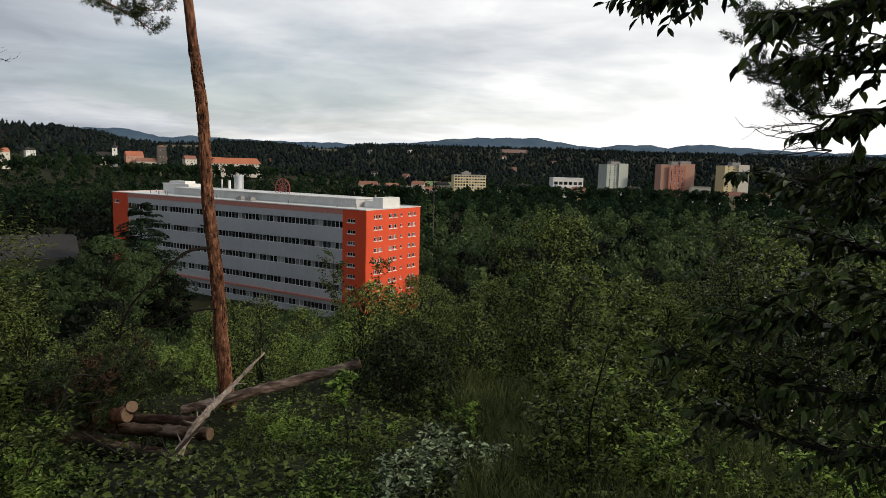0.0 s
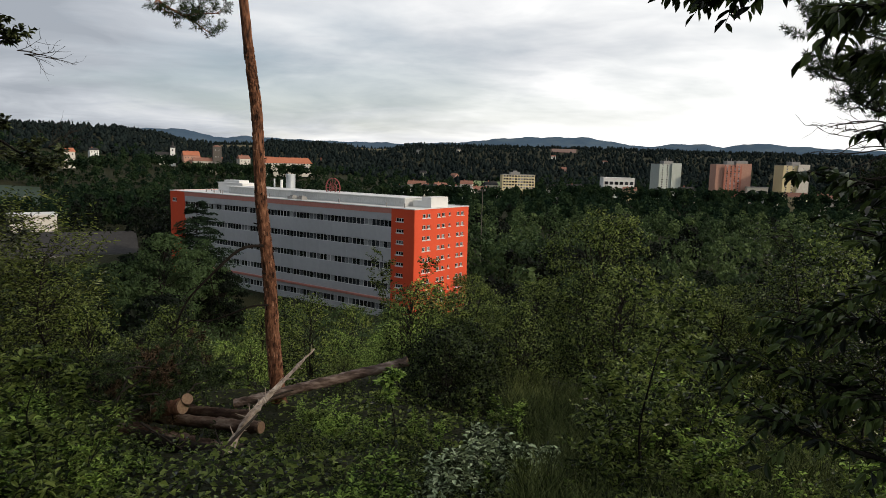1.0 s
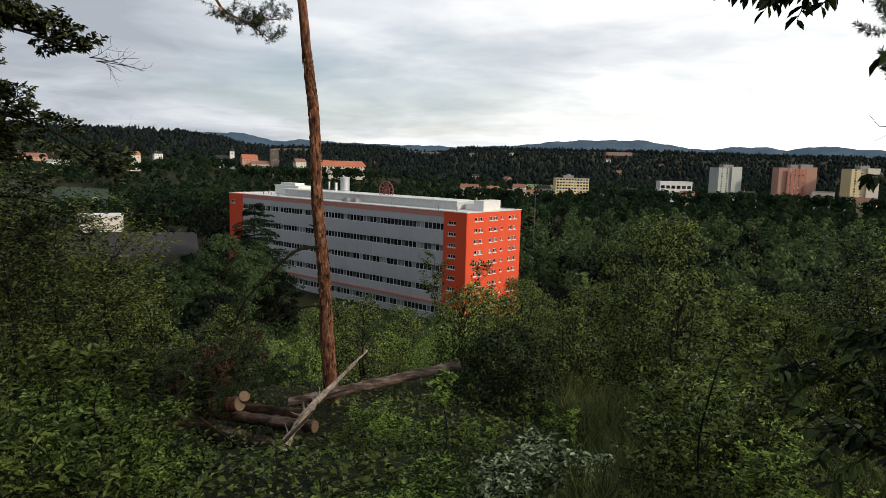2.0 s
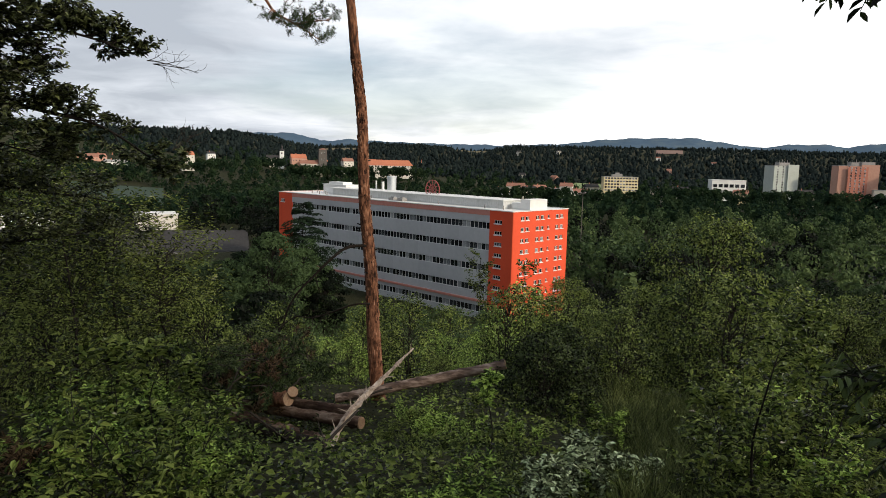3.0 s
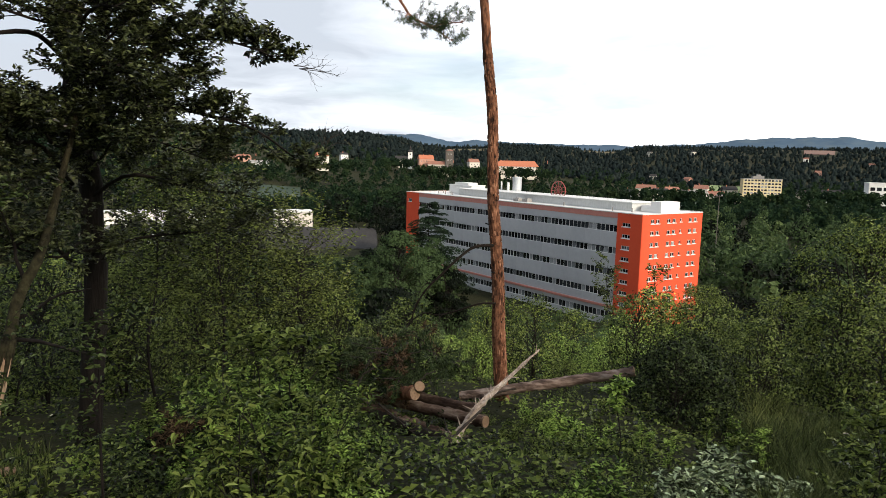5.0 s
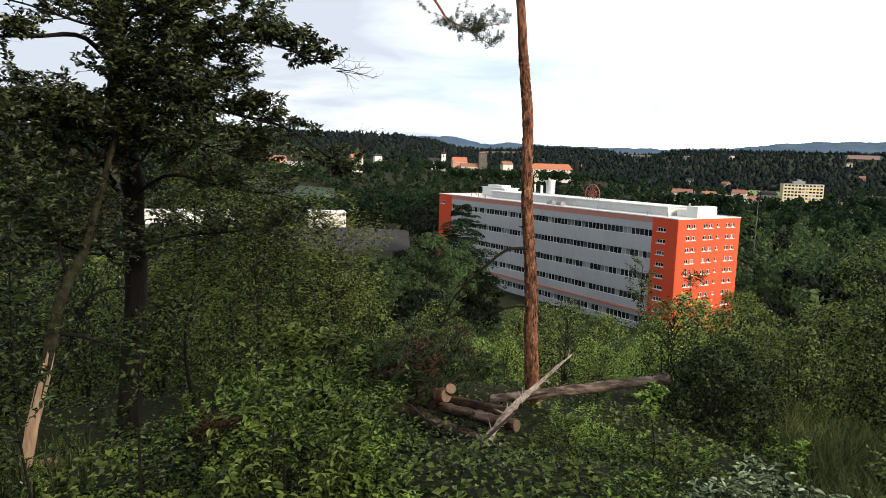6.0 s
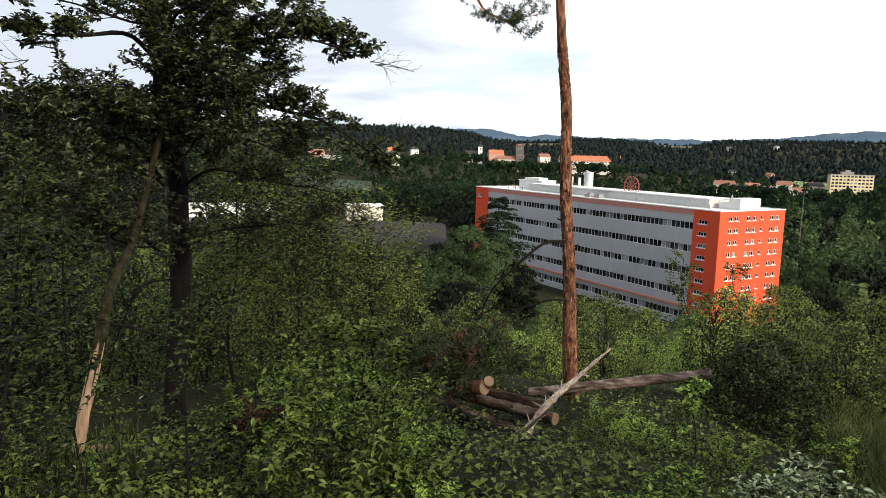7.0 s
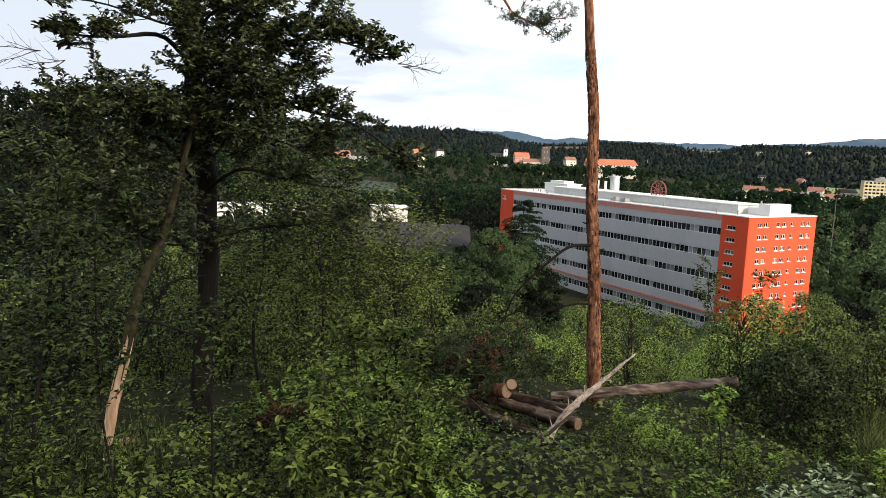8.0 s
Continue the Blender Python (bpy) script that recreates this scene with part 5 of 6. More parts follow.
def pine_tree():
    rng = np.random.default_rng(31)
    t = thing("pine_tree", "tall bare-stemmed pine with flaking orange bark", "tree")
    trunk = bend([(-2.98, 9.53, -2.5), (-3.06, 9.52, -1.7), (-3.11, 9.5, -0.99), (-3.15, 9.49, -0.17), (-3.20, 9.47, 0.4), (-3.26, 9.45, 1.11), (-3.30, 9.44, 2.19),
                  (-3.38, 9.41, 2.93), (-3.45, 9.39, 3.66), (-3.55, 9.36, 4.8), (-3.6, 9.32, 6.5), (-3.55, 9.3, 9.0), (-3.5, 9.3, 12.0)], 70)
    rad = np.interp(trunk[:, 2], [-2.5, -1.7, 0.4, 3.7, 7, 12], [0.128, 0.104, 0.082, 0.064, 0.054, 0.03])
    part("trunk", Geo().tube(trunk, rad, 16, rng=rng, rough=0.035), M_PINE, t, smooth=True)
    # flaking bark plates
    plates = Geo()
    for _ in range(900):
        k = rng.uniform(0.02, 0.6)
        q, d = along(trunk, k)
        r = np.interp(q[2], [-2.5, -1.7, 0.4, 3.7, 7], [0.128, 0.104, 0.082, 0.064, 0.054])
        a = rng.uniform(0, 6.28)
        n = np.array([math.cos(a), math.sin(a), 0])
        s = np.array([-math.sin(a), math.cos(a), 0])
        w, h = rng.uniform(0.005, 0.015), rng.uniform(0.015, 0.05)
        c = q + n * r
        plates.add([c - s * w - d * h, c + s * w - d * h * 0.8, c + s * w * 0.8 + d * h, c - s * w * 0.7 + d * h * 0.9,
                    c + n * 0.009 - s * w * 0.8 - d * h * 0.8, c + n * 0.010 + s * w * 0.7 - d * h * 0.7, c + n * 0.007 + s * w * 0.6 + d * h * 0.8, c + n * 0.008 - s * w * 0.5 + d * h * 0.7],
                   [(4, 5, 6, 7), (0, 1, 5, 4), (1, 2, 6, 5), (2, 3, 7, 6), (3, 0, 4, 7)])
    part("bark_plate", plates, M_PINE, t, "flaking bark scales")
    # two dead branches arching to the side
    for pts, r0 in (([(-3.18, 9.44, 0.33), (-3.42, 9.18, 0.32), (-3.62, 9.0, 0.14), (-3.82, 8.92, -0.08), (-4.01, 8.83, -0.30), (-4.13, 8.78, -0.52), (-4.24, 8.74, -0.85)], 0.024),
                    ([(-3.12, 9.46, -0.54), (-3.3, 9.16, -0.5), (-3.57, 9.02, -0.6), (-3.83, 8.91, -0.68), (-4.05, 8.81, -0.66), (-4.25, 8.75, -0.82)], 0.016)):
        ln = bend(pts, 22)
        g = Geo().tube(ln, np.linspace(r0, r0 * 0.35, 22), 7, rng=rng, rough=0.06)
        for s in side_lines(rng, ln, 9, 0.55, 0.4, -0.1, 0.2, 0.22):
            g.tube(s, np.linspace(r0 * 0.32, 0.003, 6), 4, cap=False)
            for s2 in side_lines(rng, s, 3, 0.25, 0.3, -0.05, 0.2, 0.2):
                g.tube(s2, np.linspace(0.004, 0.0015, 6), 3, cap=False)
        part("dead_branch", g, M_DEADWOOD, t, "bare dead branch", smooth=True)
    stub = Geo()
    for k, a in ((0.2, 2.0), (0.26, 4.4), (0.31, 0.6), (0.36, 3.0), (0.41, 5.1), (0.45, 1.2)):
        q, d = along(trunk, k)
        n = np.array([math.cos(a), math.sin(a), 0.25])
        stub.tube([q, q + n * 0.16], (0.014, 0.008), 6)
    part("branch_stub", stub, M_BARK, t)
    # needle sprays of the crown
    twigs, wood = [], Geo()
    main = bend([(-3.57, 9.35, 5.6), spot(-27.8, 15.5, 9.9), spot(-26.6, 11.6, 9.7), spot(-25.0, 10.5, 9.6), spot(-23.8, 9.9, 9.5), spot(-22.7, 9.2, 9.4)], 24)
    limbs = [main, bend([main[10], spot(-26.6, 11.0, 9.5), spot(-26.0, 10.6, 9.4)], 8), bend([main[15], spot(-23.2, 10.6, 9.4), spot(-22.0, 10.7, 9.3)], 8)]
    for a in np.arange(0, 6.2, 1.1):
        h = rng.uniform(7, 11)
        q = np.array([-3.56, 9.31, h])
        limbs.append(limb(rng, q, (math.cos(a), math.sin(a), 0.1), rng.uniform(1.6, 2.6), 8, 0.1, 0.02))
    for i, ln in enumerate(limbs):
        wood.tube(ln, np.linspace(0.028 if i in (0,) or i > 2 else 0.01, 0.005, len(ln)), 5, cap=False)
        n_side = 24 if i == 0 else 8 if i < 3 else 16
        for s in side_lines(rng, ln, n_side, 0.30 if i < 3 else 0.8, 0.5 if i == 0 else 0.15, 0.06):
            wood.tube(s, np.linspace(0.006, 0.002, 6), 3, cap=False)
            twigs.append(s)
            twigs += side_lines(rng, s, 2, 0.2, 0.4, 0.1)
    part("branch", wood, M_PINE, t, smooth=True)
    fol = Geo()
    leaves(fol, *tufts(rng, twigs, 3, 18, 0.055, 0.09), fold=0.02)
    part("needle_spray", fol, M_NEEDLE, t, "dark green needle tufts")
    return t


pine_tree()


def log(name, label, points, radii, bark, cut, seed, sides=16, rough=0.07):
    """A felled log: bark tube, and a sawn face at each end with rings."""
    rng = np.random.default_rng(seed)
    t = thing(name, label, "log", group="felled logs")
    n = 44 if len(points) > 2 else 12
    ln = bend(points, n)
    rr = np.linspace(radii[0], radii[1], n)
    part("bark", Geo().tube(ln, rr, sides, cap=False, rng=rng, rough=rough), bark, t, smooth=True)
    for end, r, d in ((ln[0], rr[0], ln[0] - ln[1]), (ln[-1], rr[-1], ln[-1] - ln[-2])):
        d = unit(d)
        g = Geo()
        g.tube([end - d * 0.02, end + d * 0.006], (r * 0.97, r * 0.97), sides)
        f = part("sawn_face", g, cut, t, "pale sawn wood")
        for q in (0.3, 0.55, 0.8):
            a = unit(np.cross(d, (0.1, 0.2, 1)))
            b = np.cross(d, a)
            ring = [end + d * 0.007 + r * q * (math.cos(k) * a + math.sin(k) * b) for k in np.linspace(0, 6.283, 19)]
            part("growth_ring", Geo().tube(ring, 0.0012, 3, cap=False), M_RING, f)
    return t


log("leaning_log", "long weathered log lying propped up on the slope", [(-3.6, 9.28, -1.99), (-2.4, 9.40, -1.66), (-1.12, 9.53, -1.31)], (0.074, 0.066), M_LOG_GREY, M_WOOD_CUT, 41, rough=0.10)
log("log", "long reddish pine log with pale sawn end", [(-4.75, 7.85, -1.60), (-3.43, 7.42, -1.50), (-2.48, 7.14, -1.42)], (0.066, 0.070), M_LOG, M_WOOD_CUT, 42, rough=0.10)
log("short_log", "short thick pine log lying on the pile", [(-3.78, 7.32, -1.33), (-3.40, 7.18, -1.24)], (0.088, 0.085), M_PINE, M_WOOD_CUT, 43)
log("short_log", "short sawn pine piece leaning on the pile", [(-3.48, 7.36, -1.30), (-3.36, 7.22, -1.16)], (0.070, 0.066), M_LOG, M_WOOD_CUT, 48)
log("log", "dark damp log at the bottom of the pile", [(-4.3, 7.5, -1.68), (-3.2, 7.1, -1.66), (-2.6, 6.9, -1.63)], (0.10, 0.09), M_LOG, M_LOG, 44, rough=0.12)
log("log", "dark rotten log under the pile", [(-4.0, 7.2, -1.62), (-3.0, 6.8, -1.58), (-2.45, 6.75, -1.57)], (0.08, 0.075), M_DEADWOOD, M_LOG, 45, rough=0.12)
log("log", "brown pine log behind the pile", [(-4.2, 8.1, -1.62), (-3.3, 7.75, -1.52), (-2.75, 7.6, -1.48)], (0.07, 0.065), M_LOG, M_LOG, 46, rough=0.10)


def broken_stem():
    rng = np.random.default_rng(51)
    t = thing("broken_stem", "pale splintered broken stem jutting out of the log pile", "log")
    ln = bend([spot(-22.4, -24.0, 6.8), spot(-20.12, -20.96, 7.2), spot(-18.72, -19.52, 7.7), spot(-17.09, -18.05, 8.4), spot(-14.69, -15.77, 9.2)], 22)
    part("stem", Geo().tube(ln, np.interp(np.arange(22), [0, 8, 14, 21], [0.040, 0.036, 0.028, 0.010]), 9, rng=rng, rough=0.30), M_WOOD_PALE, t, "bare pale wood")
    for i in range(46):
        q, d = along(ln, rng.uniform(0.05, 1.0) if i < 28 else rng.normal(0.24, 0.05))
        w = unit(d * 0.9 + rng.normal(size=3) * 0.42)
        part("splinter", Geo().tube([q, q + w * rng.uniform(0.06, 0.17)], (0.012, 0.002), 4), M_WOOD_PALE, t)
    return t


broken_stem()


def stick(label, points, r, seed, mat=None, forks=4):
    rng = np.random.default_rng(seed)
    t = thing("fallen_branch", label, "branch", group="fallen branches")
    ln = bend(points, 14)
    g = Geo().tube(ln, np.linspace(r, r * 0.45, 14), 6, rng=rng, rough=0.08)
    for s in side_lines(rng, ln, forks, 0.45, 0.3, 0.0, 0.3, 0.25):
        g.tube(s, np.linspace(r * 0.4, r * 0.12, 6), 4, cap=False)
    part("wood", g, mat or M_TWIG, t, smooth=True)


stick("grey dead branch leaning on the log pile", [spot(-26.5, -28, 5.6), spot(-24.0, -25.0, 6.2), spot(-21.5, -22.6, 6.6), spot(-19.5, -20.8, 7.0)], 0.026, 61)
stick("thin reddish branch across the logs", [spot(-28.5, -20.5, 7.4), spot(-25.5, -22.8, 7.1)], 0.014, 62)
stick("thin dead stick sticking out of the slope", [spot(-19.5, -19.9, 9.4), spot(-16.5, -19.0, 9.7), spot(-13.0, -18.9, 9.9)], 0.02, 63)
stick("grey dead branch among the leaves", [spot(-8.5, -21.2, 8.6), spot(-5.0, -21.0, 8.8), spot(-3.2, -21.3, 8.9)], 0.012, 64)
stick("curved pale dead branch", [spot(-30.5, -19.5, 8.2), spot(-28.9, -16.5, 8.6), spot(-28.0, -17.3, 8.8)], 0.014, 65)


def brush_pile(label, centre, w, h, seed, n):
    """A heap of cut pine branches with dead brown needles."""
    rng = np.random.default_rng(seed)
    t = thing("brush_pile", label, "brush pile")
    wood, lines = Geo(), []
    for _ in range(n):
        q = np.array(centre) + rng.normal(size=3) * np.array([w * 0.33, w * 0.3, h * 0.15])
        a = rng.uniform(0, 6.28)
        ln = limb(rng, q, (math.cos(a), math.sin(a), rng.uniform(-0.1, 0.9)), rng.uniform(0.3, 0.6) * w, 6, 0.25, -0.08)
        wood.tube(ln, np.linspace(0.012, 0.003, 7), 4, cap=False)
        lines += side_lines(rng, ln, 5, 0.3, 0.2, -0.03, 0.3, 0.2)
    for s in lines:
        wood.tube(s, np.linspace(0.004, 0.0015, 6), 3, cap=False)
    part("wood", wood, M_TWIG, t, smooth=True)
    k = len(lines) // 4
    a, b = Geo(), Geo()
    leaves(a, *tufts(rng, lines[:k], 5, 14, 0.075, 0.15), fold=0.02)
    leaves(b, *tufts(rng, lines[k:], 5, 14, 0.075, 0.15), fold=0.02)
    part("dead_needles", a, M_NEEDLE_DEAD, t, "dry brown needles")
    part("green_needles", b, M_NEEDLE, t, "dull green needles")


brush_pile("heap of cut pine branches with browned needles", spot(-26.6, -17.4, 8.8), 1.1, 0.9, 71, 46)
brush_pile("small heap of reddish brown dry branches", spot(-45.6, -22.5, 6.3), 0.6, 0.4, 72, 16)
brush_pile("dry brown branches on the slope", spot(-30.5, -17.5, 9.2), 0.9, 0.5, 73, 14)


# ---------------------------------------------------------------- the oak and its neighbours
M_LEAF_OAK = leafy("oak_leaf", (0.023, 0.031, 0.013), (0.054, 0.067, 0.024), (0.122, 0.140, 0.056), island=0.8, rough=0.35, specular=0.3)


def oak_tree():
    rng = np.random.default_rng(81)
    t = thing("oak_tree", "dark-stemmed oak with spreading boughs and small leaves", "tree")
    trunk = bend([spot(-51.9, -26.5, 8.6), spot(-51.7, -24.6, 8.6), spot(-50.95, -17.5, 8.6), spot(-50.4, -10.9, 8.6), spot(-50.45, -5.5, 8.6), spot(-50.5, -1.9, 8.6), (-6.70, 5.35, 1.95),
                  (-6.67, 5.38, 2.6), (-6.69, 5.36, 3.2), (-6.6, 5.4, 4.6), (-6.5, 5.5, 6.2), (-6.4, 5.5, 8.0)], 60)
    rr = np.interp(trunk[:, 2], [-3, -2, 0.6, 2.6, 8], [0.15, 0.128, 0.12, 0.098, 0.04])
    part("trunk", Geo().tube(trunk, rr, 16, rng=rng, rough=0.06), M_BARK, t, smooth=True)
    boughs = [
        (bend([(-6.66, 5.34, 1.55), spot(-50.0, 1.7, 8.2), spot(-48.8, 2.8, 7.9), spot(-46.5, 2.8, 7.6), spot(-44.2, 3.1, 7.5), spot(-41.3, 2.5, 7.4), spot(-39.5, 2.1, 7.4), spot(-37.6, 1.1, 7.4), spot(-35.7, -0.3, 7.5), spot(-34.3, -1.1, 7.5)], 28), 0.050, 84, 0.52),
        (bend([(-6.68, 5.36, 2.2), spot(-48.6, 5.8, 7.9), spot(-46.0, 7.5, 7.5), spot(-43.5, 8.2, 7.3), spot(-41.2, 8.4, 7.2), spot(-38.6, 7.9, 7.1), spot(-37.2, 7.3, 7.1)], 22), 0.044, 64, 0.52),
        (bend([(-6.68, 5.36, 3.2), spot(-46, 11.5, 7.6), spot(-43, 13.0, 7.2), spot(-40.5, 12.0, 7.0)], 16), 0.04, 40, 0.85),
        (bend([(-6.70, 5.35, 2.45), spot(-53.4, 7.7, 7.8), spot(-56.5, 7.4, 7.3), spot(-59.0, 7.2, 7.0), spot(-62, 7.6, 6.8)], 18), 0.042, 26, 0.45),
        (bend([(-6.70, 5.34, 3.0), spot(-55, 12, 7.6), spot(-59, 12.0, 7.0), spot(-63, 11.5, 6.8)], 16), 0.042, 40, 0.8),
        (bend([(-6.71, 5.33, 1.9), spot(-54.5, 3.2, 7.6), spot(-57, 1.9, 7.2), spot(-59.5, 1.2, 7.0)], 16), 0.034, 34, 0.8),
        (bend([(-6.72, 5.32, 1.2), spot(-54, 0.3, 7.6), spot(-57.5, -1.5, 7.2), spot(-61, -2.0, 6.9)], 16), 0.034, 40, 0.9),
        (bend([(-6.70, 5.34, 0.45), spot(-49.4, -7.4, 8.3), spot(-47.0, -6.7, 8.1), spot(-43.4, -6.4, 8.1), spot(-40.0, -6.0, 8.2)], 18), 0.036, 38, 0.85),
        (bend([(-6.70, 5.34, 0.9), spot(-48, -2.0, 8.4), spot(-44, -2.8, 8.3), spot(-40.0, -3.4, 8.4), spot(-37, -4.0, 8.5)], 18), 0.036, 42, 0.9),
        (bend([(-6.72, 5.3, 0.3), spot(-54, -6.5, 7.8), spot(-57, -8.0, 7.4), spot(-60, -8.2, 7.1)], 16), 0.036, 36, 0.8),
        (bend([(-6.7, 5.35, 2.6), spot(-50.5, 9.0, 7.4), spot(-49.5, 10.0, 6.7), spot(-48.0, 10.0, 6.3)], 14), 0.034, 34, 0.8),
        (bend([(-6.7, 5.35, 1.6), spot(-50.0, 4.5, 7.6), spot(-48.5, 5.5, 7.0), spot(-46.5, 5.3, 6.6)], 14), 0.03, 34, 0.75),
    ]
    for az0, el0, az1, el1, r1 in ((-49, 0.5, -43, -0.5, 7.2), (-50, 7, -45, 10.5, 7.0), 
                                   (-50, -1, -47.5, 1.5, 6.6), (-53, -2, -58, -4.5, 6.6), (-49, 3.5, -42, 4.4, 7.2), (-53, -8, -62, -6, 6.6), (-52, 1, -62, 0.5, 6.4),
                                   (-53, 8.6, -62.5, 9.4, 6.8), (-50, 9.6, -44.5, 10.4, 7.0), (-49.5, 11, -40.5, 11.0, 6.9), (-49, 7.5, -42.5, 6.6, 7.0), (-50, 1.8, -46, 0.6, 6.9), (-50, 5.5, -47, 3.6, 6.8), (-52.5, 0, -54.5, 1.5, 6.9)):
        boughs.append((bend([spot(-51.4, (el0 + el1) / 2, 8.5), spot(az0, el0, 8.0), spot((az0 + az1) / 2, (el0 + el1) / 2 + 0.6, (8 + r1) / 2), spot(az1, el1, r1)], 14), 0.028, 34, 0.8))
    for a in np.arange(0.3, 6.3, 0.7):
        h = rng.uniform(3.8, 7.5)
        boughs.append((limb(rng, (-6.6, 5.4, h), (math.cos(a), math.sin(a), 0.35), rng.uniform(2.0, 3.0), 12, 0.1), 0.04, 30, 1.0))
    lines = []
    for ln, r0, n, length in boughs:
        b = part("bough", Geo().tube(ln, np.linspace(r0 * 0.72, r0 * 0.10, len(ln)), 7, rng=rng, rough=0.08), M_BARK, t, smooth=True)
        wood = Geo()
        for s in side_lines(rng, ln, int(n * 0.40), length * 0.72, 0.12, 0.03, 0.5, 0.24):
            wood.tube(s, np.linspace(r0 * 0.18, 0.002, 6), 4, cap=False)
            for s2 in side_lines(rng, s, 6, length * 0.34, 0.2, 0.04, 0.5, 0.2):
                wood.tube(s2, np.linspace(0.004, 0.0015, 6), 3, cap=False)
                lines.append(s2)
                lines += side_lines(rng, s2, 2, length * 0.16, 0.3, 0.04, 0.4, 0.2)
            lines.append(s)
        part("twig", wood, M_BARK, b, smooth=True)
    fol = Geo()
    leaves(fol, *twig_leaves(rng, lines, 10, 0.060, 0.52, 0.15))
    part("foliage", fol, M_LEAF_OAK, t)
    # bare dead twigs at the outer ends
    dead = Geo()
    for q, w in ((spot(-35.2, 6.6, 7.2), (0.8, 0.45, -0.25)), (spot(-35.6, 6.8, 7.2), (0.8, 0.5, 0.0)), (spot(-61.5, 5.9, 6.9), (-0.55, -0.75, -0.1)), (spot(-58.5, 6.3, 7.0), (-0.6, -0.7, 0.1)),
                 (spot(-60, 5.4, 7.0), (-0.5, -0.8, -0.3)), (spot(-34.0, 0.2, 7.5), (0.5, 0.5, 0.5)), (spot(-33.4, -0.2, 7.5), (0.25, 0.3, 0.8))):
        for _ in range(3):
            ln = limb(rng, q, np.array(w) + rng.normal(size=3) * 0.18, rng.uniform(0.2, 0.5), 7, 0.15)
            dead.tube(ln, np.linspace(0.0042, 0.0014, 8), 4, cap=False)
            for s in side_lines(rng, ln, 4, 0.25, 0.2, 0.03, 0.3, 0.2):
                dead.tube(s, np.linspace(0.0022, 0.001, 6), 3, cap=False)
    part("dead_twig", dead, M_TWIG, t, "bare grey twigs", smooth=True)


oak_tree()


def bare_tree():
    rng = np.random.default_rng(91)
    t = thing("dead_tree", "leaning dead stem with bark peeled off the lower half", "tree")
    ln = bend([(-6.06, 3.66, -1.75), (-6.04, 3.7, -1.48), (-5.99, 3.78, -0.95), (-5.91, 3.9, -0.35), (-5.83, 4.01, 0.25), spot(-53.97, -7.68, 7.1), spot(-52.55, -2.86, 7.35), spot(-51.4, 1.4, 7.7), spot(-51.0, 3.6, 8.1)], 60)
    rr = np.interp(ln[:, 2], [-1.8, -1.4, -0.4, 0.7, 2], [0.070, 0.056, 0.050, 0.038, 0.018])
    k = int(np.argmax(ln[:, 2] > -0.22))
    part("peeled_wood", Geo().tube(ln[:k + 1], rr[:k + 1], 12, rng=rng, rough=0.05), M_PEEL, t, "smooth pale barkless wood", smooth=True)
    part("mossy_bark", Geo().tube(ln[k:], rr[k:] * 1.07, 12, rng=rng, rough=0.06), M_MOSS, t, "mossy grey-brown bark", smooth=True)
    for a in np.arange(0, 6.28, 0.42):
        n = int(rng.integers(2, 11))
        seg = np.array([ln[k - j] + rr[k - j] * 0.96 * np.array([math.cos(a + 0.03 * j), math.sin(a + 0.03 * j), 0]) for j in range(-1, n)])
        part("bark_strip", Geo().tube(seg, np.linspace(0.020, 0.004, n + 1), 6, rng=rng, rough=0.12), M_MOSS, t, smooth=True)
    part("bark_band", Geo().tube([ln[8], ln[9], ln[10]], rr[8:11] * 1.08, 12, rng=rng, rough=0.05), M_BARK, t, "dark leftover band of bark")
    for q, w in ((ln[k + 3], (0.5, 0.35, 0.25)), (ln[k + 8], (-0.3, -0.4, 0.5)), (ln[k + 1], (0.45, 0.2, -0.1))):
        g = limb(rng, q, w, 0.7, 6, 0.2)
        part("dead_branch", Geo().tube(g, np.linspace(0.022, 0.006, 7), 6), M_BARK, t, smooth=True)
    # low cut stump beside it
    s = thing("stump", "low cut stump with brown flaking bark", "stump", pose(*spot(-56.9, -23.2, 7.2)))
    part("bark", Geo().tube([(0, 0, -0.25), (0, 0, -0.05), (0.01, 0, 0.12)], (0.11, 0.09, 0.085), 14, cap=False, rng=rng, rough=0.06), M_PINE, s, smooth=True)
    part("sawn_face", Geo().tube([(0.01, 0, 0.10), (0.01, 0, 0.125)], 0.082, 14), M_WOOD_CUT, s)


M_MOSS = material("mossy_bark", [(0.34, (0.010, 0.009, 0.006)), (0.48, (0.032, 0.028, 0.016)), (0.62, (0.066, 0.060, 0.030)), (0.78, (0.13, 0.115, 0.07))],
                  scale=14.0, rough=0.9, bump=1.0, specular=0.1)
bare_tree()


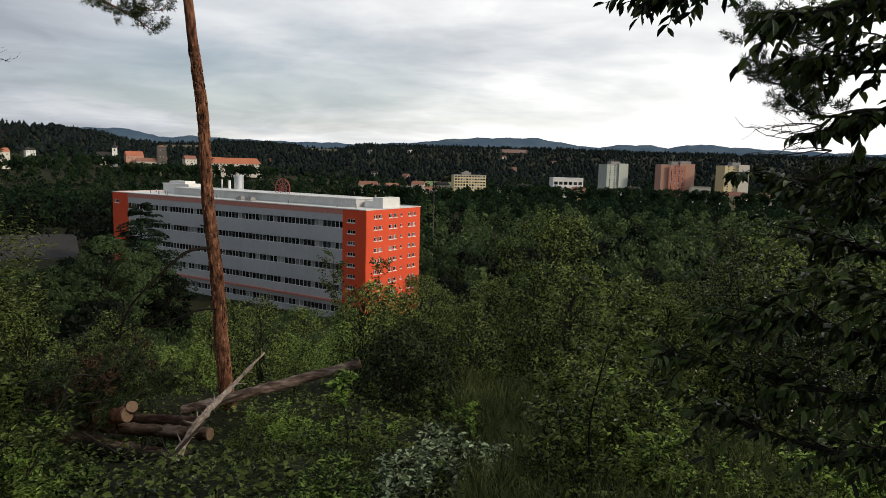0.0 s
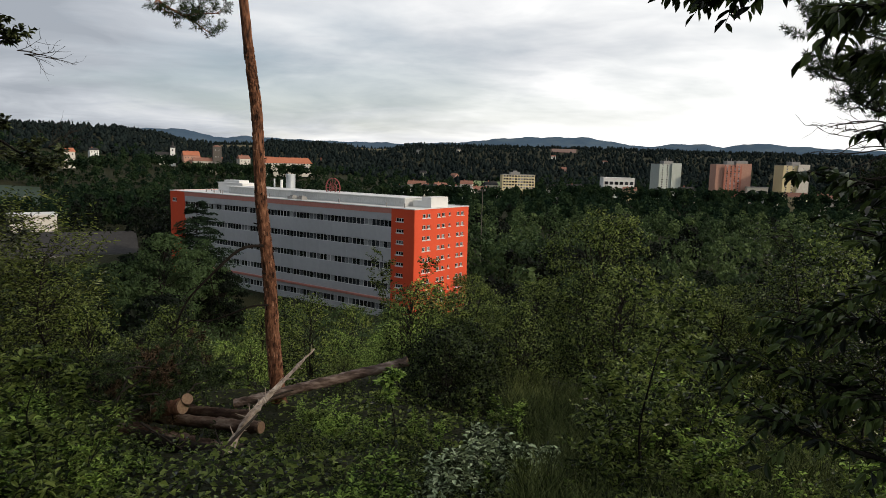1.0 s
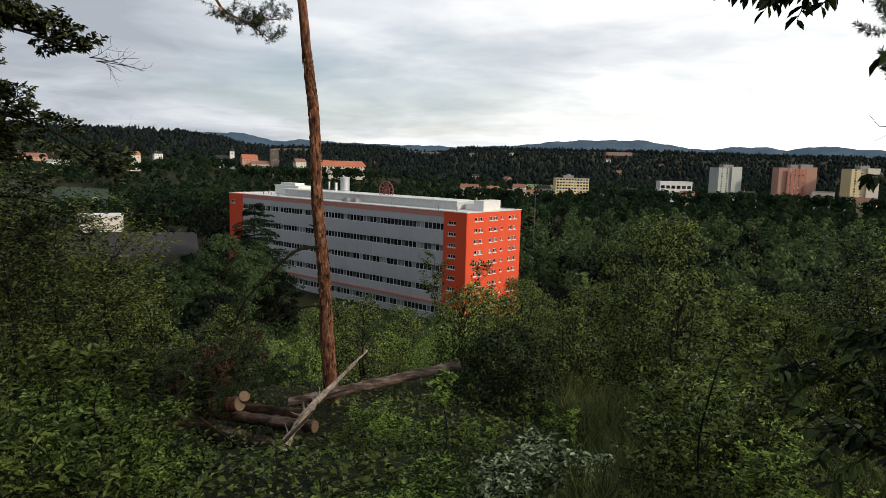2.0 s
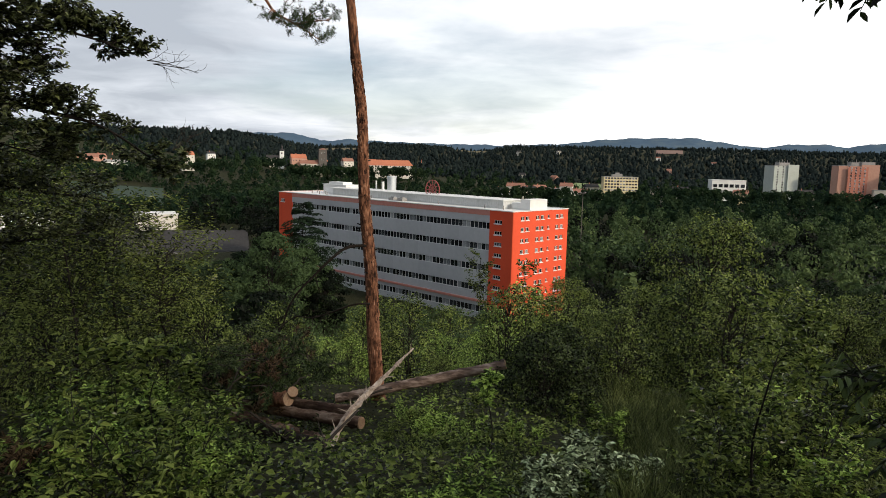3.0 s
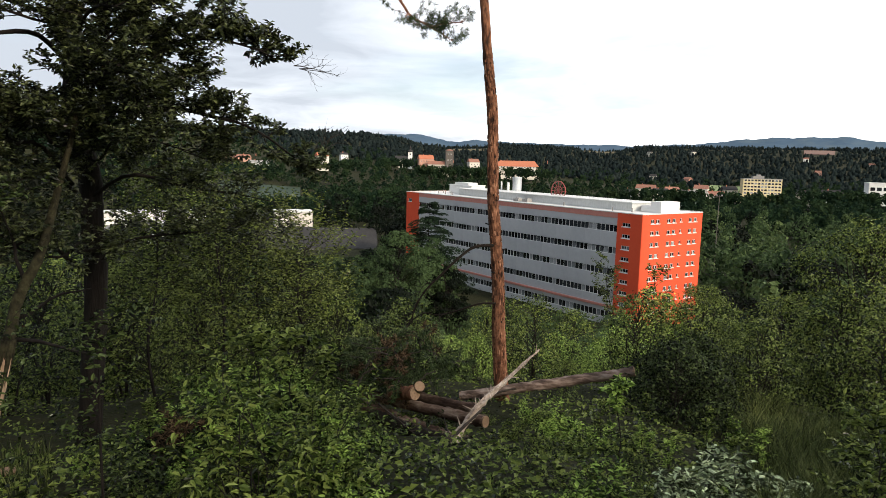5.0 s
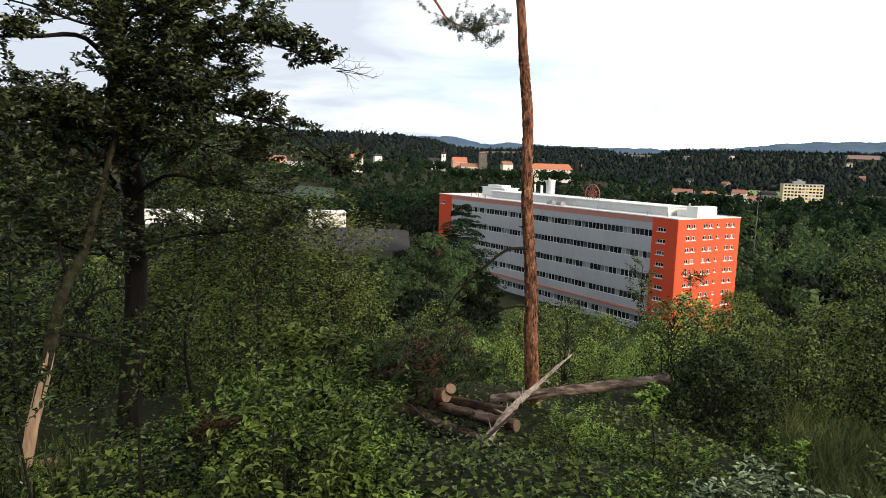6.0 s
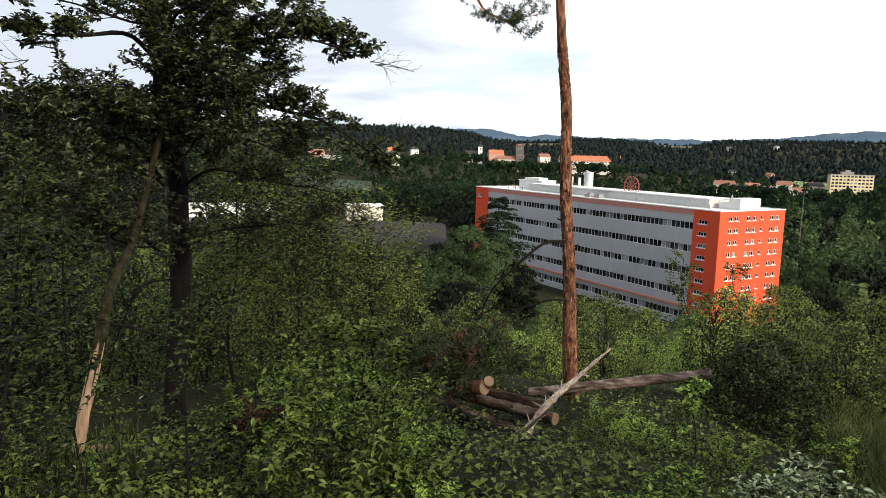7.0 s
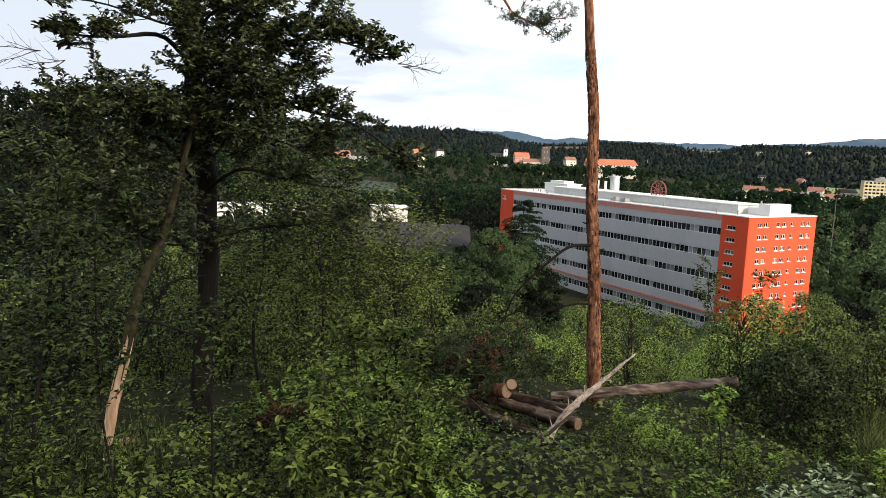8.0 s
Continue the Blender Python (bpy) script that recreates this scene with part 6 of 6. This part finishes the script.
# ---------------------------------------------------------------- single plants with a place of their own
def sapling(seed, base, top, sides, length, leaf, mat, label, per=8, aspect=0.55, r=0.012, lo=0.25):
    rng = np.random.default_rng(seed)
    t = thing("sapling", label, "sapling", group="saplings")
    b, e = np.array(base), np.array(top)
    ln = bend([b - [0, 0, 0.2], b + (e - b) * 0.35 + rng.normal(size=3) * 0.05 * np.linalg.norm(e - b), b + (e - b) * 0.7 + rng.normal(size=3) * 0.06 * np.linalg.norm(e - b), e], 16)
    g = Geo().tube(ln, np.linspace(r, r * 0.25, 16), 6, cap=False)
    lines = []
    for s in side_lines(rng, ln, sides, length, lo, 0.08, 0.8, 0.12):
        g.tube(s, np.linspace(r * 0.2, 0.0015, 6), 4, cap=False)
        lines.append(s)
        lines += side_lines(rng, s, 3, length * 0.5, 0.3, 0.05, 0.4, 0.15)
    part("stem", g, M_BARK, t, smooth=True)
    fol = Geo()
    leaves(fol, *twig_leaves(rng, lines, per, leaf, aspect, 0.2), full=True)
    part("foliage", fol, mat, t)
    return t


def ground_at(az, r):
    x, y = place(az, r)
    return np.array([x, y, float(ground_z(x, y))])


# The first four get dark leaf colour in place of the oak's shade.
sapling(301, ground_at(-62.3, 4.6), spot(-61.0, -3.0, 4.6), 28, 0.6, 0.058, M_LEAF_DARK, "slim sapling with spreading leaves darkened for shade", r=0.016, aspect=0.42, per=12)
sapling(302, ground_at(-50.5, 4.4), spot(-50.2, -13.5, 4.4), 22, 0.36, 0.046, M_LEAF_DARK, "slim young sapling with narrow leaves", r=0.012, aspect=0.45)
sapling(303, ground_at(-57.5, 5.2), spot(-58.5, -5.0, 5.4), 26, 0.6, 0.058, M_LEAF_DARK, "young ash sapling with narrow leaflets darkened for shade", aspect=0.42, per=12)
sapling(304, ground_at(-64, 5.6), spot(-64.5, -1.0, 5.6), 26, 0.7, 0.06, M_LEAF_DARK, "leafy sapling at the wood's edge", aspect=0.42, per=12)
sapling(305, ground_at(-41.5, 11), spot(-41.8, -5.0, 11.2), 80, 1.6, 0.08, M_LEAF_OLIVE, "slender grey-stemmed sapling on the slope", r=0.03, aspect=0.36, per=12, lo=0.12)
sapling(306, ground_at(-46, 9.5), spot(-46, -4.2, 9.6), 80, 1.4, 0.075, M_LEAF_OLIVE, "leafy sapling behind the oak", r=0.025, aspect=0.4, per=12, lo=0.12)
sapling(307, ground_at(-35, 11.5), spot(-34.5, -7.6, 11.6), 80, 1.5, 0.08, M_LEAF_OLIVE, "olive green willow sapling on the slope", r=0.03, aspect=0.32, per=12, lo=0.12)
sapling(312, ground_at(-38.5, 12.5), spot(-38.2, -6.0, 12.6), 90, 1.7, 0.08, M_LEAF_OLIVE, "spreading olive green sapling on the slope", r=0.03, aspect=0.36, per=12, lo=0.12)
sapling(313, ground_at(-43.8, 13.5), spot(-43.5, -3.6, 13.5), 80, 1.7, 0.085, M_LEAF, "tall leafy sapling on the slope", r=0.03, per=12, lo=0.12)
sapling(308, ground_at(-8.0, 6.6), spot(-8.3, -18.2, 6.6), 12, 0.22, 0.06, M_LEAF_FRESH, "upright bright green shoot", r=0.009)
sapling(309, ground_at(14.5, 5.2), spot(15.0, -11.8, 5.3), 26, 0.42, 0.055, M_LEAF, "green young tree with fine leaves", r=0.012)
sapling(310, ground_at(-7.5, 26), spot(-9.0, -8.0, 26), 30, 0.8, 0.11, M_LEAF_OLIVE, "tall thin shrub before the factory", r=0.03)
sapling(311, ground_at(-5.0, 24), spot(-5.4, -9.0, 24), 26, 0.8, 0.11, M_LEAF_OLIVE, "tall thin shrub with reddish leaf tips", r=0.03)

# upright leafy shoots that rise out of the undergrowth
SHOOTS = [sapling(320 + i, (0, 0, 0), (0.06, 0.04, 0.95), 15, 0.24, leaf, mat, label, r=0.008, aspect=asp, per=7, lo=0.15)
          for i, (leaf, mat, asp, label) in enumerate(((0.075, M_LEAF_FRESH, 0.4, "upright ash shoot with fresh green leaves"), (0.068, M_LEAF, 0.46, "upright elder shoot with green leaves"),
                                                       (0.07, M_LEAF_FRESH, 0.5, "slim upright maple shoot with light leaves")))]
rng = np.random.default_rng(77)
shoot_spots = []
for _ in range(84):
    a, r = rng.uniform(-58, 20), rng.uniform(4.6, 8.4)
    if 3.5 < a < 9.5 or -30.5 < a < -15.5 or any((a - q) ** 2 < 1.2 for q in (-56.5, -50)):
        continue
    b = ground_at(a, r)
    s = (1.6 + r * math.tan(radians(float(np.interp(a, NEAR_AZ, NEAR_EL)) + rng.uniform(-0.5, 1.0))) - b[2]) / 0.95
    shoot_spots.append((*b, float(np.clip(s, 0.5, 1.25)), rng.uniform(0, 360)))
scatter(SHOOTS, shoot_spots)

# light green tree on the slope
birch = clump_tree(401, 4.9, 3.7, 0.22, 84, 0.40, 150, 0.085, M_LEAF, "slope_tree", "light green small-leaved tree on the slope", "slope trees", stems=3)
birch.matrix_basis = pose(*ground_at(9.6, 17.5), 0, 0, 40) @ Matrix.Scale(0.94, 4)
copy_thing(birch, pose(*ground_at(23.5, 14.5), 0, 0, 160) @ Matrix.Scale(0.66, 4))
copy_thing(birch, pose(*ground_at(19.0, 13.0), 0, 0, 310) @ Matrix.Scale(0.45, 4))
copy_thing(birch, pose(*ground_at(-1.5, 17.5), 0, 0, 210) @ Matrix.Scale(0.62, 4))
copy_thing(birch, pose(*ground_at(15.5, 19.5), 0, 0, 100) @ Matrix.Scale(0.62, 4))
copy_thing(birch, pose(*ground_at(20.0, 23.0), 0, 0, 250) @ Matrix.Scale(0.85, 4))
dark_tree = shrub(402, 4.4, 3.6, 6, 28, 4, 9, 0.085, M_LEAF_DARK, "slope_tree", "dark green dense tree on the slope", "slope trees", 0.55, fine=False)
dark_tree.matrix_basis = pose(*ground_at(29.0, 10.5), 0, 0, 10) @ Matrix.Scale(0.72, 4)
copy_thing(dark_tree, pose(*ground_at(34.5, 9.0), 0, 0, 100) @ Matrix.Scale(0.7, 4))
copy_thing(dark_tree, pose(*ground_at(27.5, 15.5), 0, 0, 200) @ Matrix.Scale(0.85, 4))
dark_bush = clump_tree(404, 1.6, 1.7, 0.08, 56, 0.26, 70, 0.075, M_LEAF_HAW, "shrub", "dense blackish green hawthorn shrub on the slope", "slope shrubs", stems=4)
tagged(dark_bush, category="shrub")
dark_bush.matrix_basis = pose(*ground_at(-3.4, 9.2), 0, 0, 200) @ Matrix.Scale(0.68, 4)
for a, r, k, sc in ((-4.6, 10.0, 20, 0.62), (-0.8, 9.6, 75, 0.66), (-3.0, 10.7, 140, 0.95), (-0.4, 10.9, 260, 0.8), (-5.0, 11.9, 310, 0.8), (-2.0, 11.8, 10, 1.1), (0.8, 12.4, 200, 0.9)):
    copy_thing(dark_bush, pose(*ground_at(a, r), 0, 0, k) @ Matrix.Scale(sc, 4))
# Two unseen copies right of the stand, added to keep sun off the foreground.
copy_thing(dark_tree, pose(6.6, 1.4, float(ground_z(6.6, 1.4)), 0, 0, 30) @ Matrix.Scale(0.85, 4))
copy_thing(dark_tree, pose(4.6, 0.4, float(ground_z(4.6, 0.4)), 0, 0, 190) @ Matrix.Scale(0.6, 4))
copy_thing(dark_tree, pose(*ground_at(-57.0, 12.5), 0, 0, 20) @ Matrix.Scale(0.95, 4))
copy_thing(dark_tree, pose(*ground_at(-62.0, 11.0), 0, 0, 220) @ Matrix.Scale(1.0, 4))
copy_thing(dark_tree, pose(*ground_at(-50.0, 15.0), 0, 0, 320) @ Matrix.Scale(1.0, 4))

# low bush showing pale leaf undersides
pale = shrub(403, 0.62, 0.85, 10, 7, 2, 7, 0.075, M_LEAF_PALE, "bramble_bush", "low bramble bush showing pale leaf undersides", "bramble bushes", 0.42, True, lift=0.0)
pale.matrix_basis = pose(*ground_at(1.8, 5.3), 0, 0, 0)
for a, r, s, k in ((-1.6, 5.0, 0.85, 90), (4.2, 5.6, 0.75, 200), (-3.6, 4.7, 0.7, 300), (0.2, 5.9, 0.8, 150)):
    copy_thing(pale, pose(*ground_at(a, r), 0, 0, k) @ Matrix.Scale(s, 4))

# trees in front of the factory's far end
fir = conifer(501, 25, 27, M_TREE_CONIFER, "dark broad conifer before the factory")
x, y = place(-23.9, 168)
fir.matrix_basis = pose(x, y, 1.6 - 168 * math.tan(radians(3.9)) - 24)
for i, (a, r, el, h, w) in enumerate(((-26.4, 140, 6.6, 19, 15), (-23.9, 150, 7.4, 18, 13), (-28.8, 150, 8.0, 16, 13), (-22.2, 148, 9.2, 14, 10), (-30.8, 130, 8.8, 14, 11))):
    tr = clump_tree(510 + i, h, w, 0.2, 64, w * 0.11, 130, 0.55, M_TREE, "broadleaf_tree", "dark round-crowned tree below the factory", "valley trees")
    x, y = place(a, r)
    tr.matrix_basis = pose(x, y, 1.6 - r * math.tan(radians(el)) - h)


# ---------------------------------------------------------------- overhanging tree at the path
def cherry_tree():
    rng = np.random.default_rng(601)
    t = thing("cherry_tree", "wild cherry overhanging the path, upper leaves darkened as silhouettes", "tree")
    trunk = bend([(2.85, 2.75, -0.9), (2.8, 2.7, 0.3), (2.75, 2.65, 1.5), (2.8, 2.6, 2.8), (2.7, 2.7, 4.2)], 24)
    part("trunk", Geo().tube(trunk, np.linspace(0.10, 0.05, 24), 12, rng=rng, rough=0.04), M_BARK, t, smooth=True)
    limbs = [([(2.78, 2.62, 2.5), spot(32, 17, 3.3), spot(25, 15.5, 3.3), spot(19.5, 13.6, 3.3), spot(16.4, 13.0, 3.3)], 22, 0.30),
             ([(2.76, 2.64, 2.2), spot(34, 12, 3.2), spot(29, 11.5, 3.1), spot(25.0, 10.8, 3.1)], 18, 0.30),
             ([(2.76, 2.65, 2.0), spot(35, 8.5, 3.3), spot(31, 8.0, 3.3), spot(27.5, 7.6, 3.3)], 15, 0.28),
             ([(2.76, 2.65, 1.8), spot(36, 6, 3.4), spot(32.5, 4.5, 3.3), spot(29.3, 3.0, 3.3)], 12, 0.24),
             ([(2.76, 2.66, 1.5), spot(37, 2.0, 3.4), spot(33.5, 0.4, 3.4), spot(31, -0.8, 3.4)], 16, 0.22),
             ([(2.78, 2.68, 1.2), spot(37, -2.6, 3.6), spot(31, -1.6, 3.7), spot(27.0, -0.8, 3.8), spot(23.7, -0.1, 3.8)], 16, 0.2),
             ([(2.78, 2.68, 1.0), spot(37, -6, 3.7), spot(32, -5.4, 3.9), spot(27.5, -4.2, 4.0)], 20, 0.3),
             ([(2.8, 2.7, 0.5), spot(38, -12, 3.7), spot(33, -11.6, 3.7), spot(27.5, -10.6, 3.8), spot(23.0, -12.0, 3.8)], 26, 0.32),
             ([(2.8, 2.7, 0.3), spot(38, -15, 3.6), spot(33, -16.0, 3.6), spot(27, -15.5, 3.7), spot(19.4, -14.8, 3.8)], 28, 0.32),
             ([(2.82, 2.72, 0.0), spot(38, -19, 3.6), spot(33, -20, 3.6), spot(27, -19.6, 3.6), spot(22.5, -18.6, 3.7)], 26, 0.32),
             ([(2.8, 2.7, 0.7), spot(38, -9.5, 3.4), spot(34, -9.0, 3.4), spot(30, -8.0, 3.5)], 22, 0.3)]
    for i, (pts, n, length) in enumerate(limbs):
        ln = bend(pts, 22)
        b = part("bough", Geo().tube(ln, np.linspace(0.026, 0.004, 22), 6, rng=rng, rough=0.05), M_BARK, t, smooth=True)
        lines, wood = [ln[6:]], Geo()
        for s in side_lines(rng, ln, int(n * 1.5), length, 0.3, -0.08, 0.3, 0.12):
            wood.tube(s, np.linspace(0.005, 0.0015, 6), 4, cap=False)
            lines.append(s)
        part("twig", wood, M_BARK, b, smooth=True)
        fol = Geo()
        B, A, N, L, W = twig_leaves(rng, lines, 10, 0.08, 0.44, 0.6, 0.1, 0.7)
        leaves(fol, B, A, N, L, W, full=True)
        # Upper limbs are coloured dark as silhouettes, lower ones lighter as if lit.
        part("foliage", fol, M_LEAF_CHERRY_LIT if i > 4 else M_LEAF_DARK, b, "long drooping pointed leaves")
    return t


cherry_tree()


def side_pine():
    """A pine further right: needle twigs and bare twigs reach in front of the sky."""
    rng = np.random.default_rng(611)
    t = thing("pine_tree", "pine with dark needle twigs and bare grey twigs", "tree")
    trunk = bend([(5.6, 5.2, -2.2), (5.5, 5.1, 0), (5.4, 5.0, 2.5), (5.3, 5.0, 5)], 16)
    part("trunk", Geo().tube(trunk, np.linspace(0.13, 0.08, 16), 12, rng=rng, rough=0.04), M_PINE, t, smooth=True)
    wood, twigs, dead = Geo(), [], Geo()
    for pts, n in (([(5.4, 5.0, 2.6), spot(33, 10.5, 6.6), spot(28, 9.6, 6.3), spot(24.2, 10.0, 6.2)], 18), ([(5.45, 5.05, 2.2), spot(33, 7.0, 6.6), spot(28.5, 6.6, 6.3), spot(25.3, 6.4, 6.2)], 22),
                   ([(5.45, 5.05, 1.9), spot(33, 4.4, 6.6), spot(29, 4.0, 6.4), spot(26.6, 4.8, 6.3)], 16), ([(5.5, 5.1, 1.2), spot(34, -2, 6.6), spot(30.5, -2.4, 6.4), spot(28.2, -2.6, 6.3)], 18),
                   ([(5.5, 5.1, 1.4), spot(34, 0.6, 6.6), spot(31, -0.6, 6.4), spot(29.6, -1.2, 6.3)], 16)):
        ln = bend(pts, 18)
        wood.tube(ln, np.linspace(0.024, 0.005, 18), 5, cap=False)
        for s in side_lines(rng, ln, n, 0.4, 0.45, 0.05):
            wood.tube(s, np.linspace(0.005, 0.0018, 6), 3, cap=False)
            twigs.append(s)
            twigs += side_lines(rng, s, 2, 0.2, 0.4, 0.1)
    for q, w in ((spot(29.2, 2.4, 6.2), (-0.9, 0.3, 0.05)), (spot(29.5, 1.6, 6.2), (-0.9, 0.3, -0.12)), (spot(28.6, 3.4, 6.2), (-0.9, 0.3, 0.1)), (spot(31.5, -1.5, 6.0), (-0.9, 0.3, -0.1)), (spot(30, 0.4, 6.1), (-0.8, 0.3, -0.25))):
        for _ in range(3):
            ln = limb(rng, q, np.array(w) + rng.normal(size=3) * 0.16, rng.uniform(0.35, 0.65), 8, 0.14)
            dead.tube(ln, np.linspace(0.006, 0.0018, 9), 4, cap=False)
            for s in side_lines(rng, ln, 6, 0.22, 0.2, 0.0, 0.3, 0.2):
                dead.tube(s, np.linspace(0.003, 0.0012, 6), 3, cap=False)
    part("branch", wood, M_BARK, t, smooth=True)
    part("dead_twig", dead, M_TWIG, t, "bare grey twigs", smooth=True)
    fol = Geo()
    leaves(fol, *tufts(rng, twigs, 4, 20, 0.06, 0.1), fold=0.02)
    part("needle_spray", fol, M_NEEDLE, t)


side_pine()


# ---------------------------------------------------------------- grass
def grass(name, label, seed, areas, mat):
    """Bent blades over patches (az0, az1, r0, r1, count, height)."""
    rng = np.random.default_rng(seed)
    g = Geo()
    for a0, a1, r0, r1, n, h in areas:
        az, r = rng.uniform(a0, a1, n), np.sqrt(rng.uniform(r0 ** 2, r1 ** 2, n))
        x, y = r * np.sin(np.radians(az)), r * np.cos(np.radians(az))
        b = np.stack([x, y, bumpy(x, y) - 0.02], 1)
        hh = h * rng.uniform(0.5, 1.25, n)[:, None]
        lean = np.stack([rng.normal(size=n), rng.normal(size=n), np.zeros(n)], 1) * 0.28
        side = unit(np.stack([rng.normal(size=n), rng.normal(size=n), np.zeros(n)], 1)) * 0.0048
        m = b + (np.array([0, 0, 0.6]) + lean * 0.35) * hh
        t = b + (np.array([0, 0, 1.0]) + lean * 1.3) * hh
        v = np.stack([b - side, b + side, m + side * 0.8, m - side * 0.8, t], 1).reshape(-1, 3)
        o = np.arange(n) * 5
        g.add(v, np.stack([o, o + 1, o + 2, o + 3], 1))
        g.f.extend([tuple(q) for q in (np.stack([o + 3, o + 2, o + 4], 1) + g.n - len(v)).tolist()])
    return tagged(part(name, g, mat), label, "grass", kind="stuff")


grass("grass", "tall yellow-green grass on the slope", 701, [(3.0, 10.5, 3.4, 8.0, 9000, 0.36), (2.0, 12.5, 8.0, 11.2, 9000, 0.42), (11, 36, 3.2, 7.0, 11000, 0.34), (-62, -54, 4.0, 8.0, 1000, 0.22)], M_GRASS)
